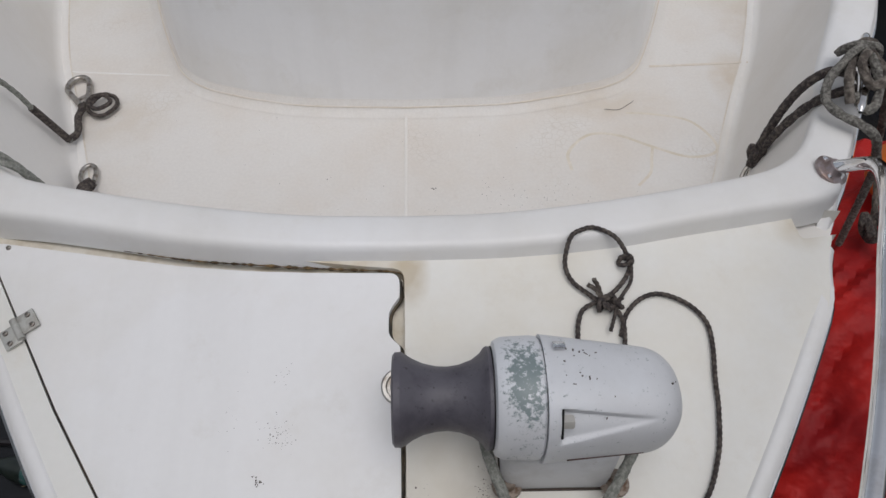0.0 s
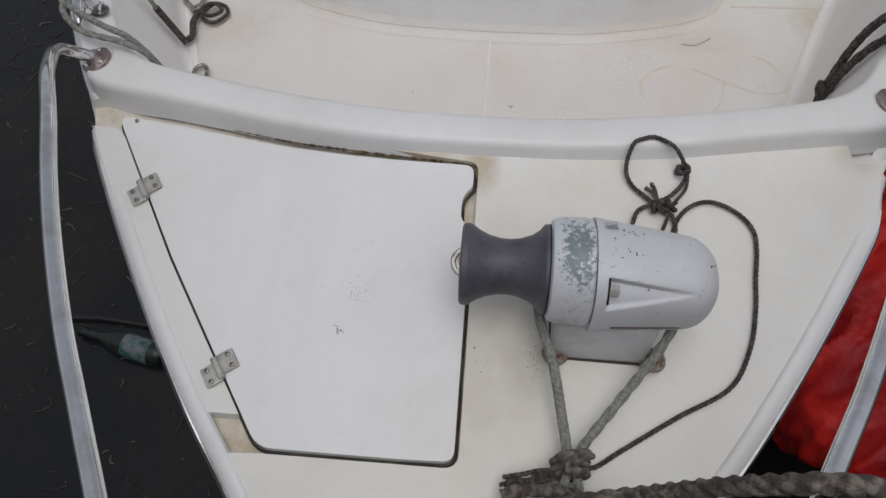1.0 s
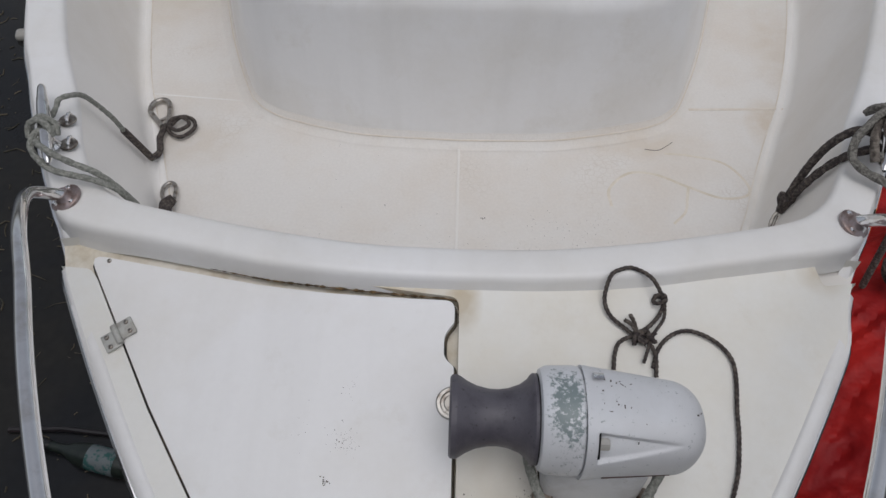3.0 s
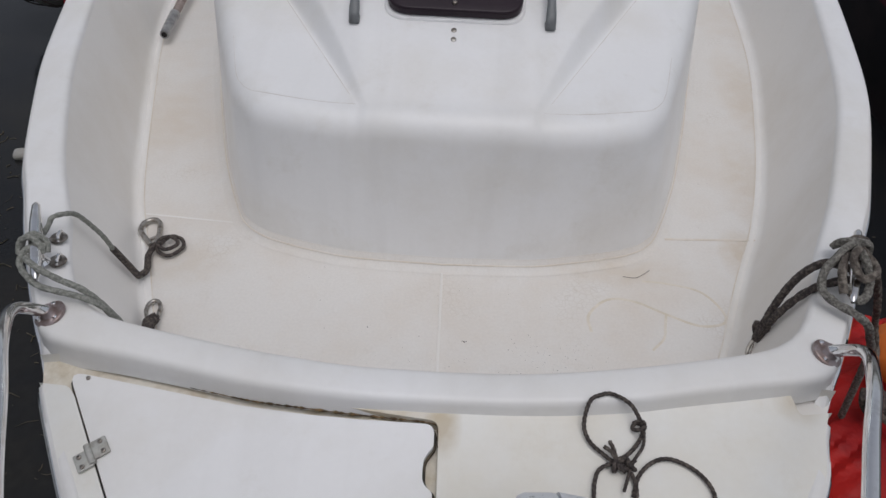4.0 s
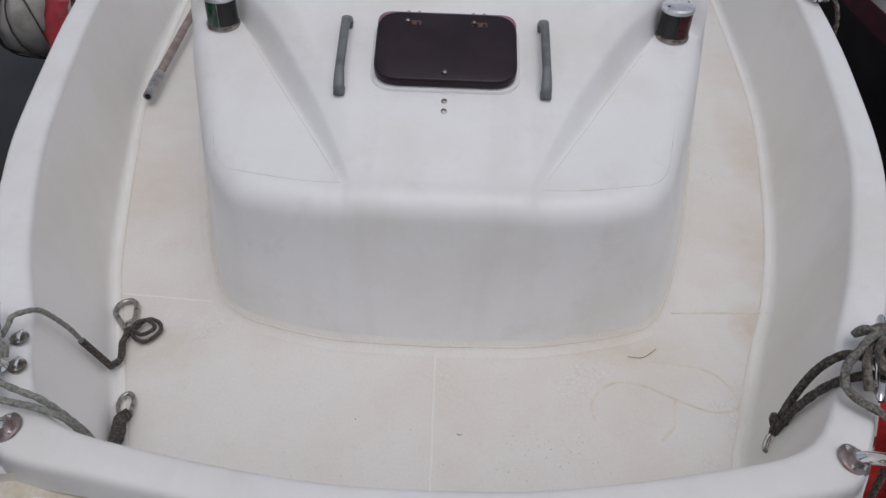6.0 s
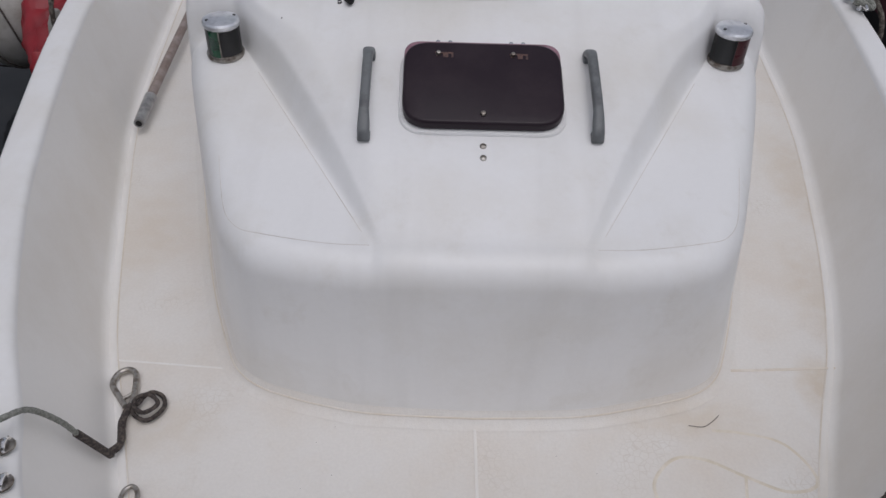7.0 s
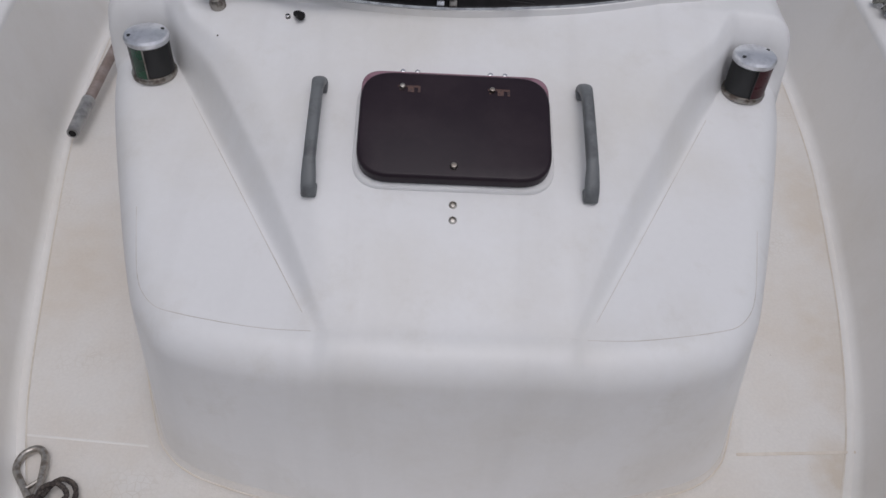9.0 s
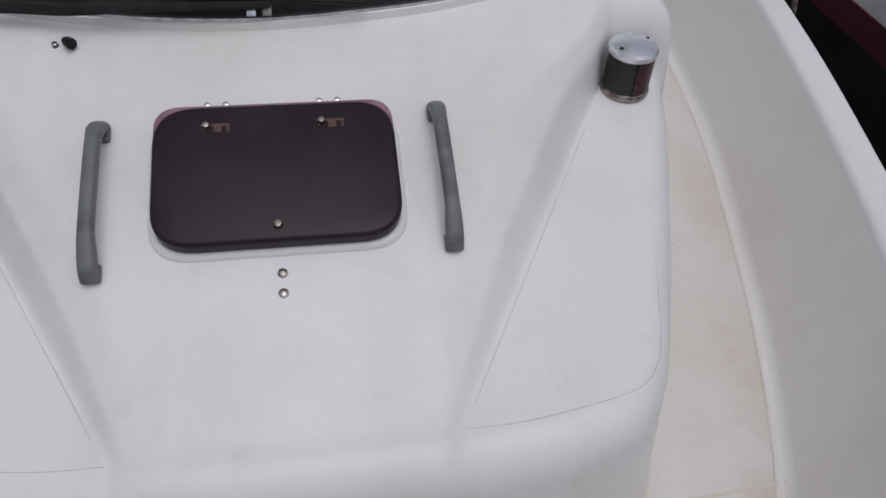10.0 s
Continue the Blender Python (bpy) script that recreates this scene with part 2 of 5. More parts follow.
def housing_paint():
    """Pale grey paint, worn through to grey-green primer in a band round the collar."""
    mat = surface("pale_grey_paint", (0.63, 0.65, 0.68), 0.36, spots=(0.57, 0.58, 0.60), scale=5, grain=0.02, bump=0.05)
    n, l = links(mat)
    b = n["Principled BSDF"]
    old = b.inputs["Base Color"].links[0].from_socket
    at = n.new("ShaderNodeTexCoord")
    cut = n.new("ShaderNodeSeparateXYZ")
    l.new(at.outputs["Object"], cut.inputs[0])

    def window(socket, mid, half):
        far = n.new("ShaderNodeMath"); far.operation = "SUBTRACT"; far.inputs[1].default_value = mid
        l.new(socket, far.inputs[0])
        size = n.new("ShaderNodeMath"); size.operation = "ABSOLUTE"
        l.new(far.outputs[0], size.inputs[0])
        m = n.new("ShaderNodeMapRange"); m.inputs[1].default_value = half; m.inputs[2].default_value = half * 0.3
        l.new(size.outputs[0], m.inputs[0])
        return m.outputs[0]
    band = n.new("ShaderNodeMath"); band.operation = "MULTIPLY"
    l.new(window(cut.outputs[0], 0.143, 0.030), band.inputs[0])
    l.new(window(cut.outputs[1], -0.012, 0.066), band.inputs[1])
    flake = n.new("ShaderNodeTexNoise"); flake.inputs["Scale"].default_value = 150; flake.inputs["Detail"].default_value = 6
    flake.inputs["Roughness"].default_value = 0.7
    l.new(at.outputs["Object"], flake.inputs["Vector"])
    summed = n.new("ShaderNodeMath"); summed.operation = "MULTIPLY_ADD"; summed.inputs[1].default_value = 0.25
    l.new(band.outputs[0], summed.inputs[0]); l.new(flake.outputs[0], summed.inputs[2])
    mask = n.new("ShaderNodeMapRange"); mask.inputs[1].default_value, mask.inputs[2].default_value = 0.61, 0.71
    l.new(summed.outputs[0], mask.inputs[0])
    mix = n.new("ShaderNodeMixRGB"); mix.inputs[2].default_value = (0.19, 0.235, 0.24, 1)
    l.new(mask.outputs[0], mix.inputs[0]); l.new(old, mix.inputs[1]); l.new(mix.outputs[0], b.inputs["Base Color"])
    return mat


HOUSING = housing_paint()
PLAIN_GREY = surface("plain_grey_paint", (0.60, 0.61, 0.63), 0.4, spots=(0.47, 0.47, 0.47), scale=9, grain=0.03, mid=((0.25, 0.2, 0.16), 40, 0.62, 0.75, 0.6))


def water_surface():
    mat = surface("murky_water", (0.013, 0.014, 0.016), 0.10, spots=(0.021, 0.020, 0.018), scale=1.5, grain=0.3, fine=30, rough_var=0.05)
    n, l = links(mat)
    at = n.new("ShaderNodeTexCoord")
    wave = n.new("ShaderNodeTexNoise"); wave.inputs["Scale"].default_value = 5; wave.inputs["Detail"].default_value = 4
    l.new(at.outputs["Object"], wave.inputs["Vector"])
    bp = n.new("ShaderNodeBump"); n["Principled BSDF"].inputs["Specular IOR Level"].default_value = 0.29
    bp.inputs["Strength"].default_value, bp.inputs["Distance"].default_value = 0.12, 0.02
    l.new(wave.outputs[0], bp.inputs["Height"]); l.new(bp.outputs[0], n["Principled BSDF"].inputs["Normal"])
    return mat


WATER = water_surface()


def clear_glass():
    mat = bpy.data.materials.new("windscreen_glass")
    mat.use_nodes = True
    b = mat.node_tree.nodes["Principled BSDF"]
    b.inputs["Base Color"].default_value = (0.86, 0.93, 0.92, 1)
    b.inputs["Roughness"].default_value = 0.03
    b.inputs["Transmission Weight"].default_value = 0.85
    b.inputs["IOR"].default_value = 1.5
    return mat


GLASS = clear_glass()


# ---- mesh helpers ----
def as_mesh(name, verts, faces, mat, angle=40):
    me = bpy.data.meshes.new(name)
    me.from_pydata([tuple(float(c) for c in v) for v in verts], [], faces)
    bm = bmesh.new()
    bm.from_mesh(me)
    bmesh.ops.remove_doubles(bm, verts=bm.verts, dist=1e-6)
    bmesh.ops.recalc_face_normals(bm, faces=bm.faces)
    bm.to_mesh(me)
    bm.free()
    me.materials.append(mat)
    me.shade_smooth()
    me.set_sharp_from_angle(angle=radians(angle))
    return me


SPOT = [Matrix()]  # where the thing in hand stands, for parts that are built round its own origin


def put(name, geo, mat, parent=None, label="", angle=40, m=None):
    """One mesh object, a part where it has a parent."""
    ob = new(name, as_mesh(name, *geo, mat, angle))
    ob.matrix_basis = SPOT[0] @ (m if m is not None else Matrix())
    if parent is not None:
        ob.parent = parent
        ob.matrix_parent_inverse = parent.matrix_basis.inverted()
    if label:
        tagged(ob, label)
    return ob


def thing(name, label, category, m=None, group="", kind=""):
    ob = new(name)
    ob.empty_display_size = 0.05
    if m is not None:
        ob.matrix_basis = m
    return tagged(ob, label, category, group, kind)


def glide(points, count):
    """count points evenly along a smooth curve through the given ones."""
    p = np.array(points, float)
    p = np.vstack([2 * p[0] - p[1], p, 2 * p[-1] - p[-2]])
    out = []
    for i in range(1, len(p) - 2):
        for s in np.linspace(0, 1, 24, endpoint=False):
            a, b, c, d = p[i - 1:i + 3]
            out.append(0.5 * (2 * b + (c - a) * s + (2 * a - 5 * b + 4 * c - d) * s * s + (3 * b - a - 3 * c + d) * s ** 3))
    out.append(p[-2])
    out = np.array(out)
    run = np.r_[0, np.cumsum(np.linalg.norm(np.diff(out, axis=0), axis=1))]
    want = np.linspace(0, run[-1], count)
    return np.stack([np.interp(want, run, out[:, k]) for k in range(out.shape[1])], 1)


def loft(rings, closed=True, cap=True):
    verts, faces, k = [], [], len(rings[0])
    for r in rings:
        verts += [tuple(v) for v in r]
    for i in range(len(rings) - 1):
        for j in range(k if closed else k - 1):
            a, b = i * k + j, i * k + (j + 1) % k
            faces.append((a, b, b + k, a + k))
    if cap and closed:
        faces.append(tuple(range(k))[::-1])
        faces.append(tuple(range((len(rings) - 1) * k, len(rings) * k)))
    return verts, faces


def frames_along(path):
    path = np.array(path)
    t = np.gradient(path, axis=0)
    t /= np.linalg.norm(t, axis=1)[:, None] + 1e-12
    n = np.cross(t[0], (0.13, 0.27, 0.95))
    n /= np.linalg.norm(n)
    ns = []
    for d in t:
        n = n - d * np.dot(n, d)
        n /= np.linalg.norm(n)
        ns.append(n)
    ns = np.array(ns)
    return path, t, ns, np.cross(t, ns)


def tube(path, r, sides=10, cap=True):
    path, t, u, v = frames_along(path)
    rr = np.broadcast_to(np.array(r, float), (len(path),))
    a = np.linspace(0, 2 * math.pi, sides, endpoint=False)
    return loft([[p + q * (math.cos(x) * n + math.sin(x) * w) for x in a] for p, q, n, w in zip(path, rr, u, v)], True, cap)


def join(*geos):
    verts, faces = [], []
    for v, f in geos:
        k = len(verts)
        verts += [tuple(x) for x in v]
        faces += [tuple(i + k for i in q) for q in f]
    return verts, faces


def wound(points, r, step, sides, skin):
    """A tube along a smooth path whose radius follows skin(angle, run)."""
    rough = glide(points, 60)
    length = np.linalg.norm(np.diff(rough, axis=0), axis=1).sum()
    path, t, u, v = frames_along(glide(points, int(min(900, max(16, length / step)))))
    run = np.r_[0, np.cumsum(np.linalg.norm(np.diff(path, axis=0), axis=1))]
    a = np.linspace(0, 2 * math.pi, sides, endpoint=False)
    rings = []
    for p, n, w, s in zip(path, u, v, run):
        q = r * skin(a, s)
        rings.append(p + q[:, None] * (np.cos(a)[:, None] * n + np.sin(a)[:, None] * w))
    return loft(rings)


def rope(points, r, pitch=None):
    """A laid rope: three strands wound round a smooth path."""
    pitch = pitch or r * 7
    return wound(points, r, pitch / 13, 27, lambda a, s: 0.44 + 0.59 * np.abs(np.cos(1.5 * (a - 2 * math.pi * s / pitch))) ** 0.62)


def braid(points, r):
    """A braided rope: strands crossing on a round core."""
    k = 2 * math.pi / (r * 8)

    def skin(a, s):
        return 0.73 + 0.29 * np.maximum(np.abs(np.cos(2 * (a - k * s / 2))), np.abs(np.cos(2 * (a + k * s / 2)))) ** 4
    return wound(points, r, r * 0.4, 20, skin)


def turned(profile, sides=32, axis="z"):
    """A body of revolution from (radius, height) pairs."""
    rings = []
    for r, h in profile:
        ring = []
        for k in range(sides):
            a = 2 * math.pi * k / sides
            x, y = r * math.cos(a), r * math.sin(a)
            ring.append({"z": (x, y, h), "x": (h, x, y), "y": (x, h, y)}[axis])
        rings.append(ring)
    return loft(rings)


def block(sx, sy, sz, bevel=0.0, at=(0, 0, 0), segments=2):
    bm = bmesh.new()
    bmesh.ops.create_cube(bm, size=1, matrix=Matrix.Translation(at) @ Matrix.Diagonal((sx, sy, sz, 1)))
    if bevel:
        bmesh.ops.bevel(bm, geom=list(bm.edges), offset=bevel, segments=segments, affect="EDGES", profile=0.5)
    bm.verts.index_update()
    geo = [tuple(v.co) for v in bm.verts], [tuple(v.index for v in f.verts) for f in bm.faces]
    bm.free()
    return geo


def moved(geo, m):
    return [tuple(m @ Vector(v)) for v in geo[0]], geo[1]


def rounded(corners, r, steps=5):
    """A polygon with its corners rounded; a corner may bring its own radius as a third number."""
    out, k = [], len(corners)
    for i in range(k):
        p, q, s = (np.array(corners[(i + d) % k][:2], float) for d in (-1, 0, 1))
        rad = corners[i][2] if len(corners[i]) > 2 else r
        if rad == 0:
            out.append(q)
            continue
        a, b = p - q, s - q
        la, lb = np.linalg.norm(a), np.linalg.norm(b)
        d = min(rad, la * 0.45, lb * 0.45)
        a, b = q + a / la * d, q + b / lb * d
        for t in np.linspace(0, 1, steps):
            out.append((1 - t) ** 2 * a + 2 * t * (1 - t) * q + t * t * b)
    return np.array(out)


def slab(outline, low, high, bevel=0.003):
    """A flat panel with softened upper edge, from a plan outline; low and high are functions of (x, y)."""
    o = np.array(outline)
    c = o.mean(0)

    def inset(d):
        nxt, prv = np.roll(o, -1, 0), np.roll(o, 1, 0)
        e = nxt - prv
        n = np.stack([-e[:, 1], e[:, 0]], 1)
        n /= np.linalg.norm(n, axis=1)[:, None] + 1e-12
        area = 0.5 * np.sum(o[:, 0] * nxt[:, 1] - nxt[:, 0] * o[:, 1])
        return o + n * d * (1 if area > 0 else -1)
    rings = [[(x, y, low(x, y)) for x, y in o]]
    for k in range(4):
        a = math.pi / 2 * k / 3
        rings.append([(x, y, high(x, y) - bevel * (1 - math.sin(a))) for x, y in inset(bevel * (1 - math.cos(a)))])
    return loft(rings)


def smooth(a, b, x):
    t = np.clip((x - a) / (b - a), 0, 1)
    return t * t * (3 - 2 * t)


# ---- the boat ----
def deck_z(x, y):
    return 0.237 + 0.22 * (y + 0.6) - 0.025 * (x / 0.55) ** 2


SEA = -0.80
boat = thing("boat", "white fibreglass motor boat afloat, bow well and cuddy cabin", "boat")

# rim: inner edge, outer edge and foot of the inner wall, from the middle of the cross beam round to the stern
RIM = [((0, -.508), (0, -.580), (0, -.485)), ((.15, -.503), (.15, -.576), (.14, -.48)), ((.30, -.483), (.30, -.560), (.28, -.46)),
       ((.42, -.460), (.42, -.536), (.39, -.43)), ((.52, -.437), (.535, -.512), (.47, -.395)), ((.585, -.412), (.615, -.492), (.57, -.36)),
       ((.634, -.372), (.668, -.468), (.600, -.30)), ((.672, -.31), (.70, -.41), (.618, -.235)), ((.698, -.25), (.745, -.325), (.640, -.185)),
       ((.722, -.18), (.810, -.19), (.662, -.125)), ((.765, -.09), (.853, -.09), (.690, -.05)), ((.810, 0.01), (.895, 0), (.725, 0.04)),
       ((.88, .2), (.965, .2), (.790, .2)), ((.945, .4), (1.028, .4), (.850, .4)), ((1.008, .67), (1.088, .67), (.917, .67)),
       ((1.082, 1.06), (1.160, 1.06), (1.0, 1.06)), ((1.14, 1.5), (1.215, 1.5), (1.05, 1.5)), ((1.21, 2.2), (1.285, 2.2), (1.10, 2.2)),
       ((1.24, 3.4), (1.315, 3.4), (1.13, 3.4))]
rim = glide([(*a, *b, *c) for a, b, c in RIM], 150)


def skew(y):
    """Sideways shift that grows going aft, set to fit the camera's view."""
    return 0.018 * float(smooth(-0.2, 0.6, y))


def rim_top(y):
    return 0.262 + 0.02 * float(smooth(-0.45, 0.3, y))


def rim_rings(side):
    rings = []
    for ax, ay, bx, by, cx, cy in rim:
        beam = float(1 - smooth(0.50, 0.68, bx))
        a, b = np.array((ax, ay)), np.array((bx, by + 0.005 * beam))
        d = (b - a) / np.linalg.norm(b - a)
        z, r = rim_top(ay), 0.016
        low = beam * (deck_z(bx, by) - 0.012) + (1 - beam) * (z - 0.06)
        z += 0.006 * beam
        spread = 0.004 * beam + 0.003
        out = (a - np.array((cx, cy))) / math.hypot(ax - cx, ay - cy)
        ring = [(cx + out[0] * q, cy + out[1] * q, h) for q, h in ((-0.012, 0.0), (-0.003, 0.002), (0.004, 0.008), (0.009, 0.018), (0.013, 0.034))]
        foot = np.array((cx, cy)) + out * 0.013
        ring += [(*(foot + (a - foot) * s), 0.034 + (z - r - 0.034) * s) for s in (0.3, 0.6, 0.9)]
        for k in range(5):
            t = math.pi / 2 * k / 4
            p = a + d * r * (1 - math.cos(t))
            ring.append((*p, z - r * (1 - math.sin(t))))
        ring += [(*(a + (b - a) * 0.5), z + 0.003)]
        drop = min(0.018, (z - low) * 0.5)
        for k in range(5):
            t = math.pi / 2 * k / 4
            p = b - d * 0.013 * (1 - math.sin(t))
            ring.append((*p, z - drop * (1 - math.cos(t))))
        ring.append((*(b + d * spread), low))
        rings.append([(side * x + skew(y), y, zz) for x, y, zz in ring])
    return rings


put("gunwale", join(*[loft([r[8:] for r in rim_rings(s)], False) for s in (1, -1)]), GEL, boat, "white moulded gunwale and cross beam", 50)
put("bulwark", join(*[loft([r[:9] for r in rim_rings(s)], False) for s in (1, -1)]), LINER, boat, "weathered inner side of the bow well", 50)

# hull sides down to below the water
EDGE = [(0.0, -1.50), (.07, -1.43), (.145, -1.33), (0.236, -1.199), (0.302, -1.093), (0.376, -0.996), (0.446, -0.893), (0.512, -0.788), (0.586, -0.661), (0.654, -0.533),
        (.671, -.470), (.703, -.41), (.748, -.325), (.813, -.19), (.856, -.09), (.898, 0), (.968, .2), (1.031, .4), (1.091, .67), (1.163, 1.06), (1.218, 1.5), (1.288, 2.2), (1.318, 3.4)]
edge = glide(EDGE, 220)


def flare(side, y):
    """Extra width of the starboard bow, set to fit the camera's view."""
    return 0.023 * float(smooth(-1.5, -1.25, y)) * float(1 - smooth(-0.64, -0.545, y)) if side > 0 else 0.0


def edge_z(x, y):
    rise = float(smooth(-0.462, -0.420, y))
    return (deck_z(x, y) - 0.004) * (1 - rise) + (rim_top(y) - 0.02) * rise


def scupper(y):
    """The hull's edge is let down where the gutter drains overboard."""
    return 0.029 * float(smooth(-0.526, -0.516, y)) * float(1 - smooth(-0.490, -0.470, y))


def hull_rings(side):
    rings = []
    for x, y in edge:
        z = edge_z(x, y) - scupper(y)
        x += flare(side, y)
        lean = 0.35 * float(smooth(-1.6, 0.5, y)) + 0.1
        mids = [(max(0.0, x - 0.02), y, z - 0.001 - 0.15 * scupper(y)), (x - 0.004, y, z + 0.001), (x + 0.004, y, z - 0.008), (x + 0.006, y, z - 0.03), (x - 0.004, y, z - 0.045)]
        for s in (0.25, 0.5, 0.75, 1.0):
            mids.append((max(0.004, x - 0.01 - lean * 0.6 * s * s * min(1, x * 2)), y + 0.12 * s * (1 - min(1, x)), z - 0.045 + (SEA - 0.35 - z) * s))
        rings.append([(side * a + skew(b), b, c) for a, b, c in mids])
    return rings


put("hull", join(loft(hull_rings(1), False), loft(hull_rings(-1), False)), GEL, boat, angle=60)
put("rub_strip", join(*[tube([(s * (x + 0.004 + flare(s, y)) + skew(y), y, edge_z(x, y) - scupper(y) - 0.028) for x, y in edge[1:]], 0.008, 8) for s in (1, -1)]), STEEL, boat, "thin bright rubbing strip")

# ---- foredeck with the locker opening ----
from mathutils.geometry import delaunay_2d_cdt

LID = [(-0.6072, -0.5192, .03), (-0.4105, -0.5585, 0), (-0.3115, -0.5770, 0), (-0.2179, -0.5881, 0), (-0.1262, -0.5940, 0), (-0.0010, -0.5970, .02), (-0.0010, -0.6320, .004), (-0.0160, -0.6520, .012), (-0.0160, -0.6880, .012),
       (0.0000, -0.7020, .004), (0.0020, -1.0400, .016), (-0.0770, -1.0418, 0), (-0.2696, -1.0400, .022), (-0.4528, -0.7704, 0)]
lid_line = rounded(LID, 0.004)
HOLE = [(-.52, -.505, 0), (-.41, -.530, 0), (-.30, -.554, 0), (-.15, -.573, 0), (-.05, -.5850, 0), (0.0055, -.5903, 0.016), (0.0065, -0.7000, 0), (0.0085, -1.0480, .02), (-0.2635, -1.0470, .006), (-0.3207, -1.0493, .012), (-0.3556, -0.9962, .012), (-0.3028, -0.9972, .004), (-0.4570, -0.7713, 0), (-0.5860, -0.5590, .004), (-0.6000, -0.5440, .010), (-0.6515, -0.5380, 0), (-.6670, -.488, 0), (-.60, -.484, 0)]
hole_line = rounded(HOLE, 0.005)


def inside(p, poly):
    x, y = p
    hit = False
    for (x0, y0), (x1, y1) in zip(poly, np.roll(poly, -1, 0)):
        if (y0 > y) != (y1 > y) and x < (x1 - x0) * (y - y0) / (y1 - y0) + x0:
            hit = not hit
    return hit


def fill(loops, step=0.03):
    """Plan triangles that fill the first loop but not the others, with inner points so that the sheet can be cambered."""
    pts, edges = [], []
    for lp in loops:
        k = len(pts)
        pts += [tuple(p) for p in lp]
        edges += [(k + i, k + (i + 1) % len(lp)) for i in range(len(lp))]
    o = np.array(loops[0])
    lo, hi = o.min(0), o.max(0)
    pts += [(x, y) for x in np.arange(lo[0] + step / 2, hi[0], step) for y in np.arange(lo[1] + step / 2, hi[1], step)]
    vs, _, fs, *_ = delaunay_2d_cdt([Vector(p) for p in pts], edges, [], 0, 1e-5)
    keep = []
    for f in fs:
        c = sum((vs[k] for k in f), Vector((0, 0))) / len(f)
        if inside(c, np.array(loops[0])) and not any(inside(c, np.array(h)) for h in loops[1:]):
            keep.append(tuple(f))
    return [tuple(v) for v in vs], keep


def sheet_on_deck(loops, up, skirt, rim_of=None, bevel=0.0):
    """A cambered sheet on the deck's surface with walls of the given depth round its loops."""
    flat, faces = fill(loops)
    used = sorted({k for f in faces for k in f})
    at = {k: i for i, k in enumerate(used)}
    verts = [(*flat[k], deck_z(*flat[k]) + up) for k in used]
    faces = [tuple(at[k] for k in f) for f in faces]
    for lp in loops if rim_of is None else [loops[k] for k in rim_of]:
        k, n = len(verts), len(lp)
        verts += [(x, y, deck_z(x, y) + up) for x, y in lp] + [(x, y, deck_z(x, y) + up - skirt) for x, y in lp]
        faces += [(k + i, k + (i + 1) % n, k + n + (i + 1) % n, k + n + i) for i in range(n) if max(lp[i][0], lp[(i + 1) % n][0]) > -0.648 and min(lp[i][0], lp[(i + 1) % n][0]) < 0.648]
    return verts, faces


pocket_line = rounded([(.588, -.482, 0), (.600, -.532, .010), (.658, -.521, 0), (.676, -.480, 0)], 0.01)


def foredeck():
    ring = [(x - 0.006, y) for x, y in edge if y < -0.49 and x > 0.008]
    ring = [(0, -1.49)] + ring + [(.646, -.500), (.60, -.492), (.52, -.502), (.41, -.525), (.3, -.55), (.15, -.566), (0, -.57)]
    outer = np.array([(x + flare(1, y), y) if y < -0.49 and x > 0.3 or y < -0.6 else (x, y) for x, y in ring] + [(-x, y) for x, y in ring[-2:0:-1]])
    return sheet_on_deck([outer, hole_line, pocket_line], 0.0, 0.034, (1, 2))


put("foredeck", foredeck(), DECK, boat, "white foredeck moulding", 30)
put("gutter", sheet_on_deck([hole_line], -0.02, 0.01), GUTTER, boat, "rain gutter stained yellow brown")
put("pocket", sheet_on_deck([pocket_line], -0.031, 0.002), LINER, boat, "drain pocket stained yellow")
# dark tube puts the shade of the lid's gap into colour, with some grime
gap_line = np.array([p for p in lid_line])
gap_line = gap_line + (gap_line - gap_line.mean(0)) / np.linalg.norm(gap_line - gap_line.mean(0), axis=1)[:, None] * 0.0015
put("lid_gasket", tube([(x, y, deck_z(x, y) - 0.010) for x, y in np.vstack([gap_line, gap_line[:1]])], 0.0034, 6), GAP, boat, "dark strip for the shaded, grimy gap round the locker lid")
# mould in the gutter along the lid's upper edge
mould = glide([(-.40, -.5445, 0), (-.30, -.5645, 0), (-.22, -.5740, 0), (-.15, -.5810, 0), (-.08, -.5862, 0), (-.006, -.5915, 0), (.0045, -.600, 0), (.0050, -.63, 0)], 90)
grow = np.random.default_rng(11).uniform(0.25, 1, 90)
put("mould_line", tube([(x, y, deck_z(x, y) - 0.0050) for x, y, _ in mould], 0.0032 * grow * np.interp(np.arange(90), (0, 30, 60, 90), (.3, .8, 1, .5)), 6), MOULD, boat, "brown mould in the gutter")
# toe rail along each deck edge
for s in (1, -1):
    line = [(s * (x - 0.020 + flare(s, y)), y, deck_z(x, y) + 0.000) for x, y in edge if -1.46 < y < -0.585]
    put("toe_rail", loft([[(x + s * dx, y, z + dz) for dx, dz in ((-.010, -.004), (-.006, .0025 - .005 * e), (0, .005 - .006 * e), (.012, .003 - .006 * e), (.0225, -.007))] for x, y, z in line for e in (float(smooth(-.72, -.585, y)),)], False), GEL, boat)

# ---- well floor ----
def floor_geo():
    rows = [(cx + 0.004, cy) for _, _, _, _, cx, cy in rim]
    rings = []
    for x, y in rows:
        rings.append([(x * u + skew(y), y, 0.0) for u in np.linspace(-1, 1, 25)])
    return loft(rings, False)


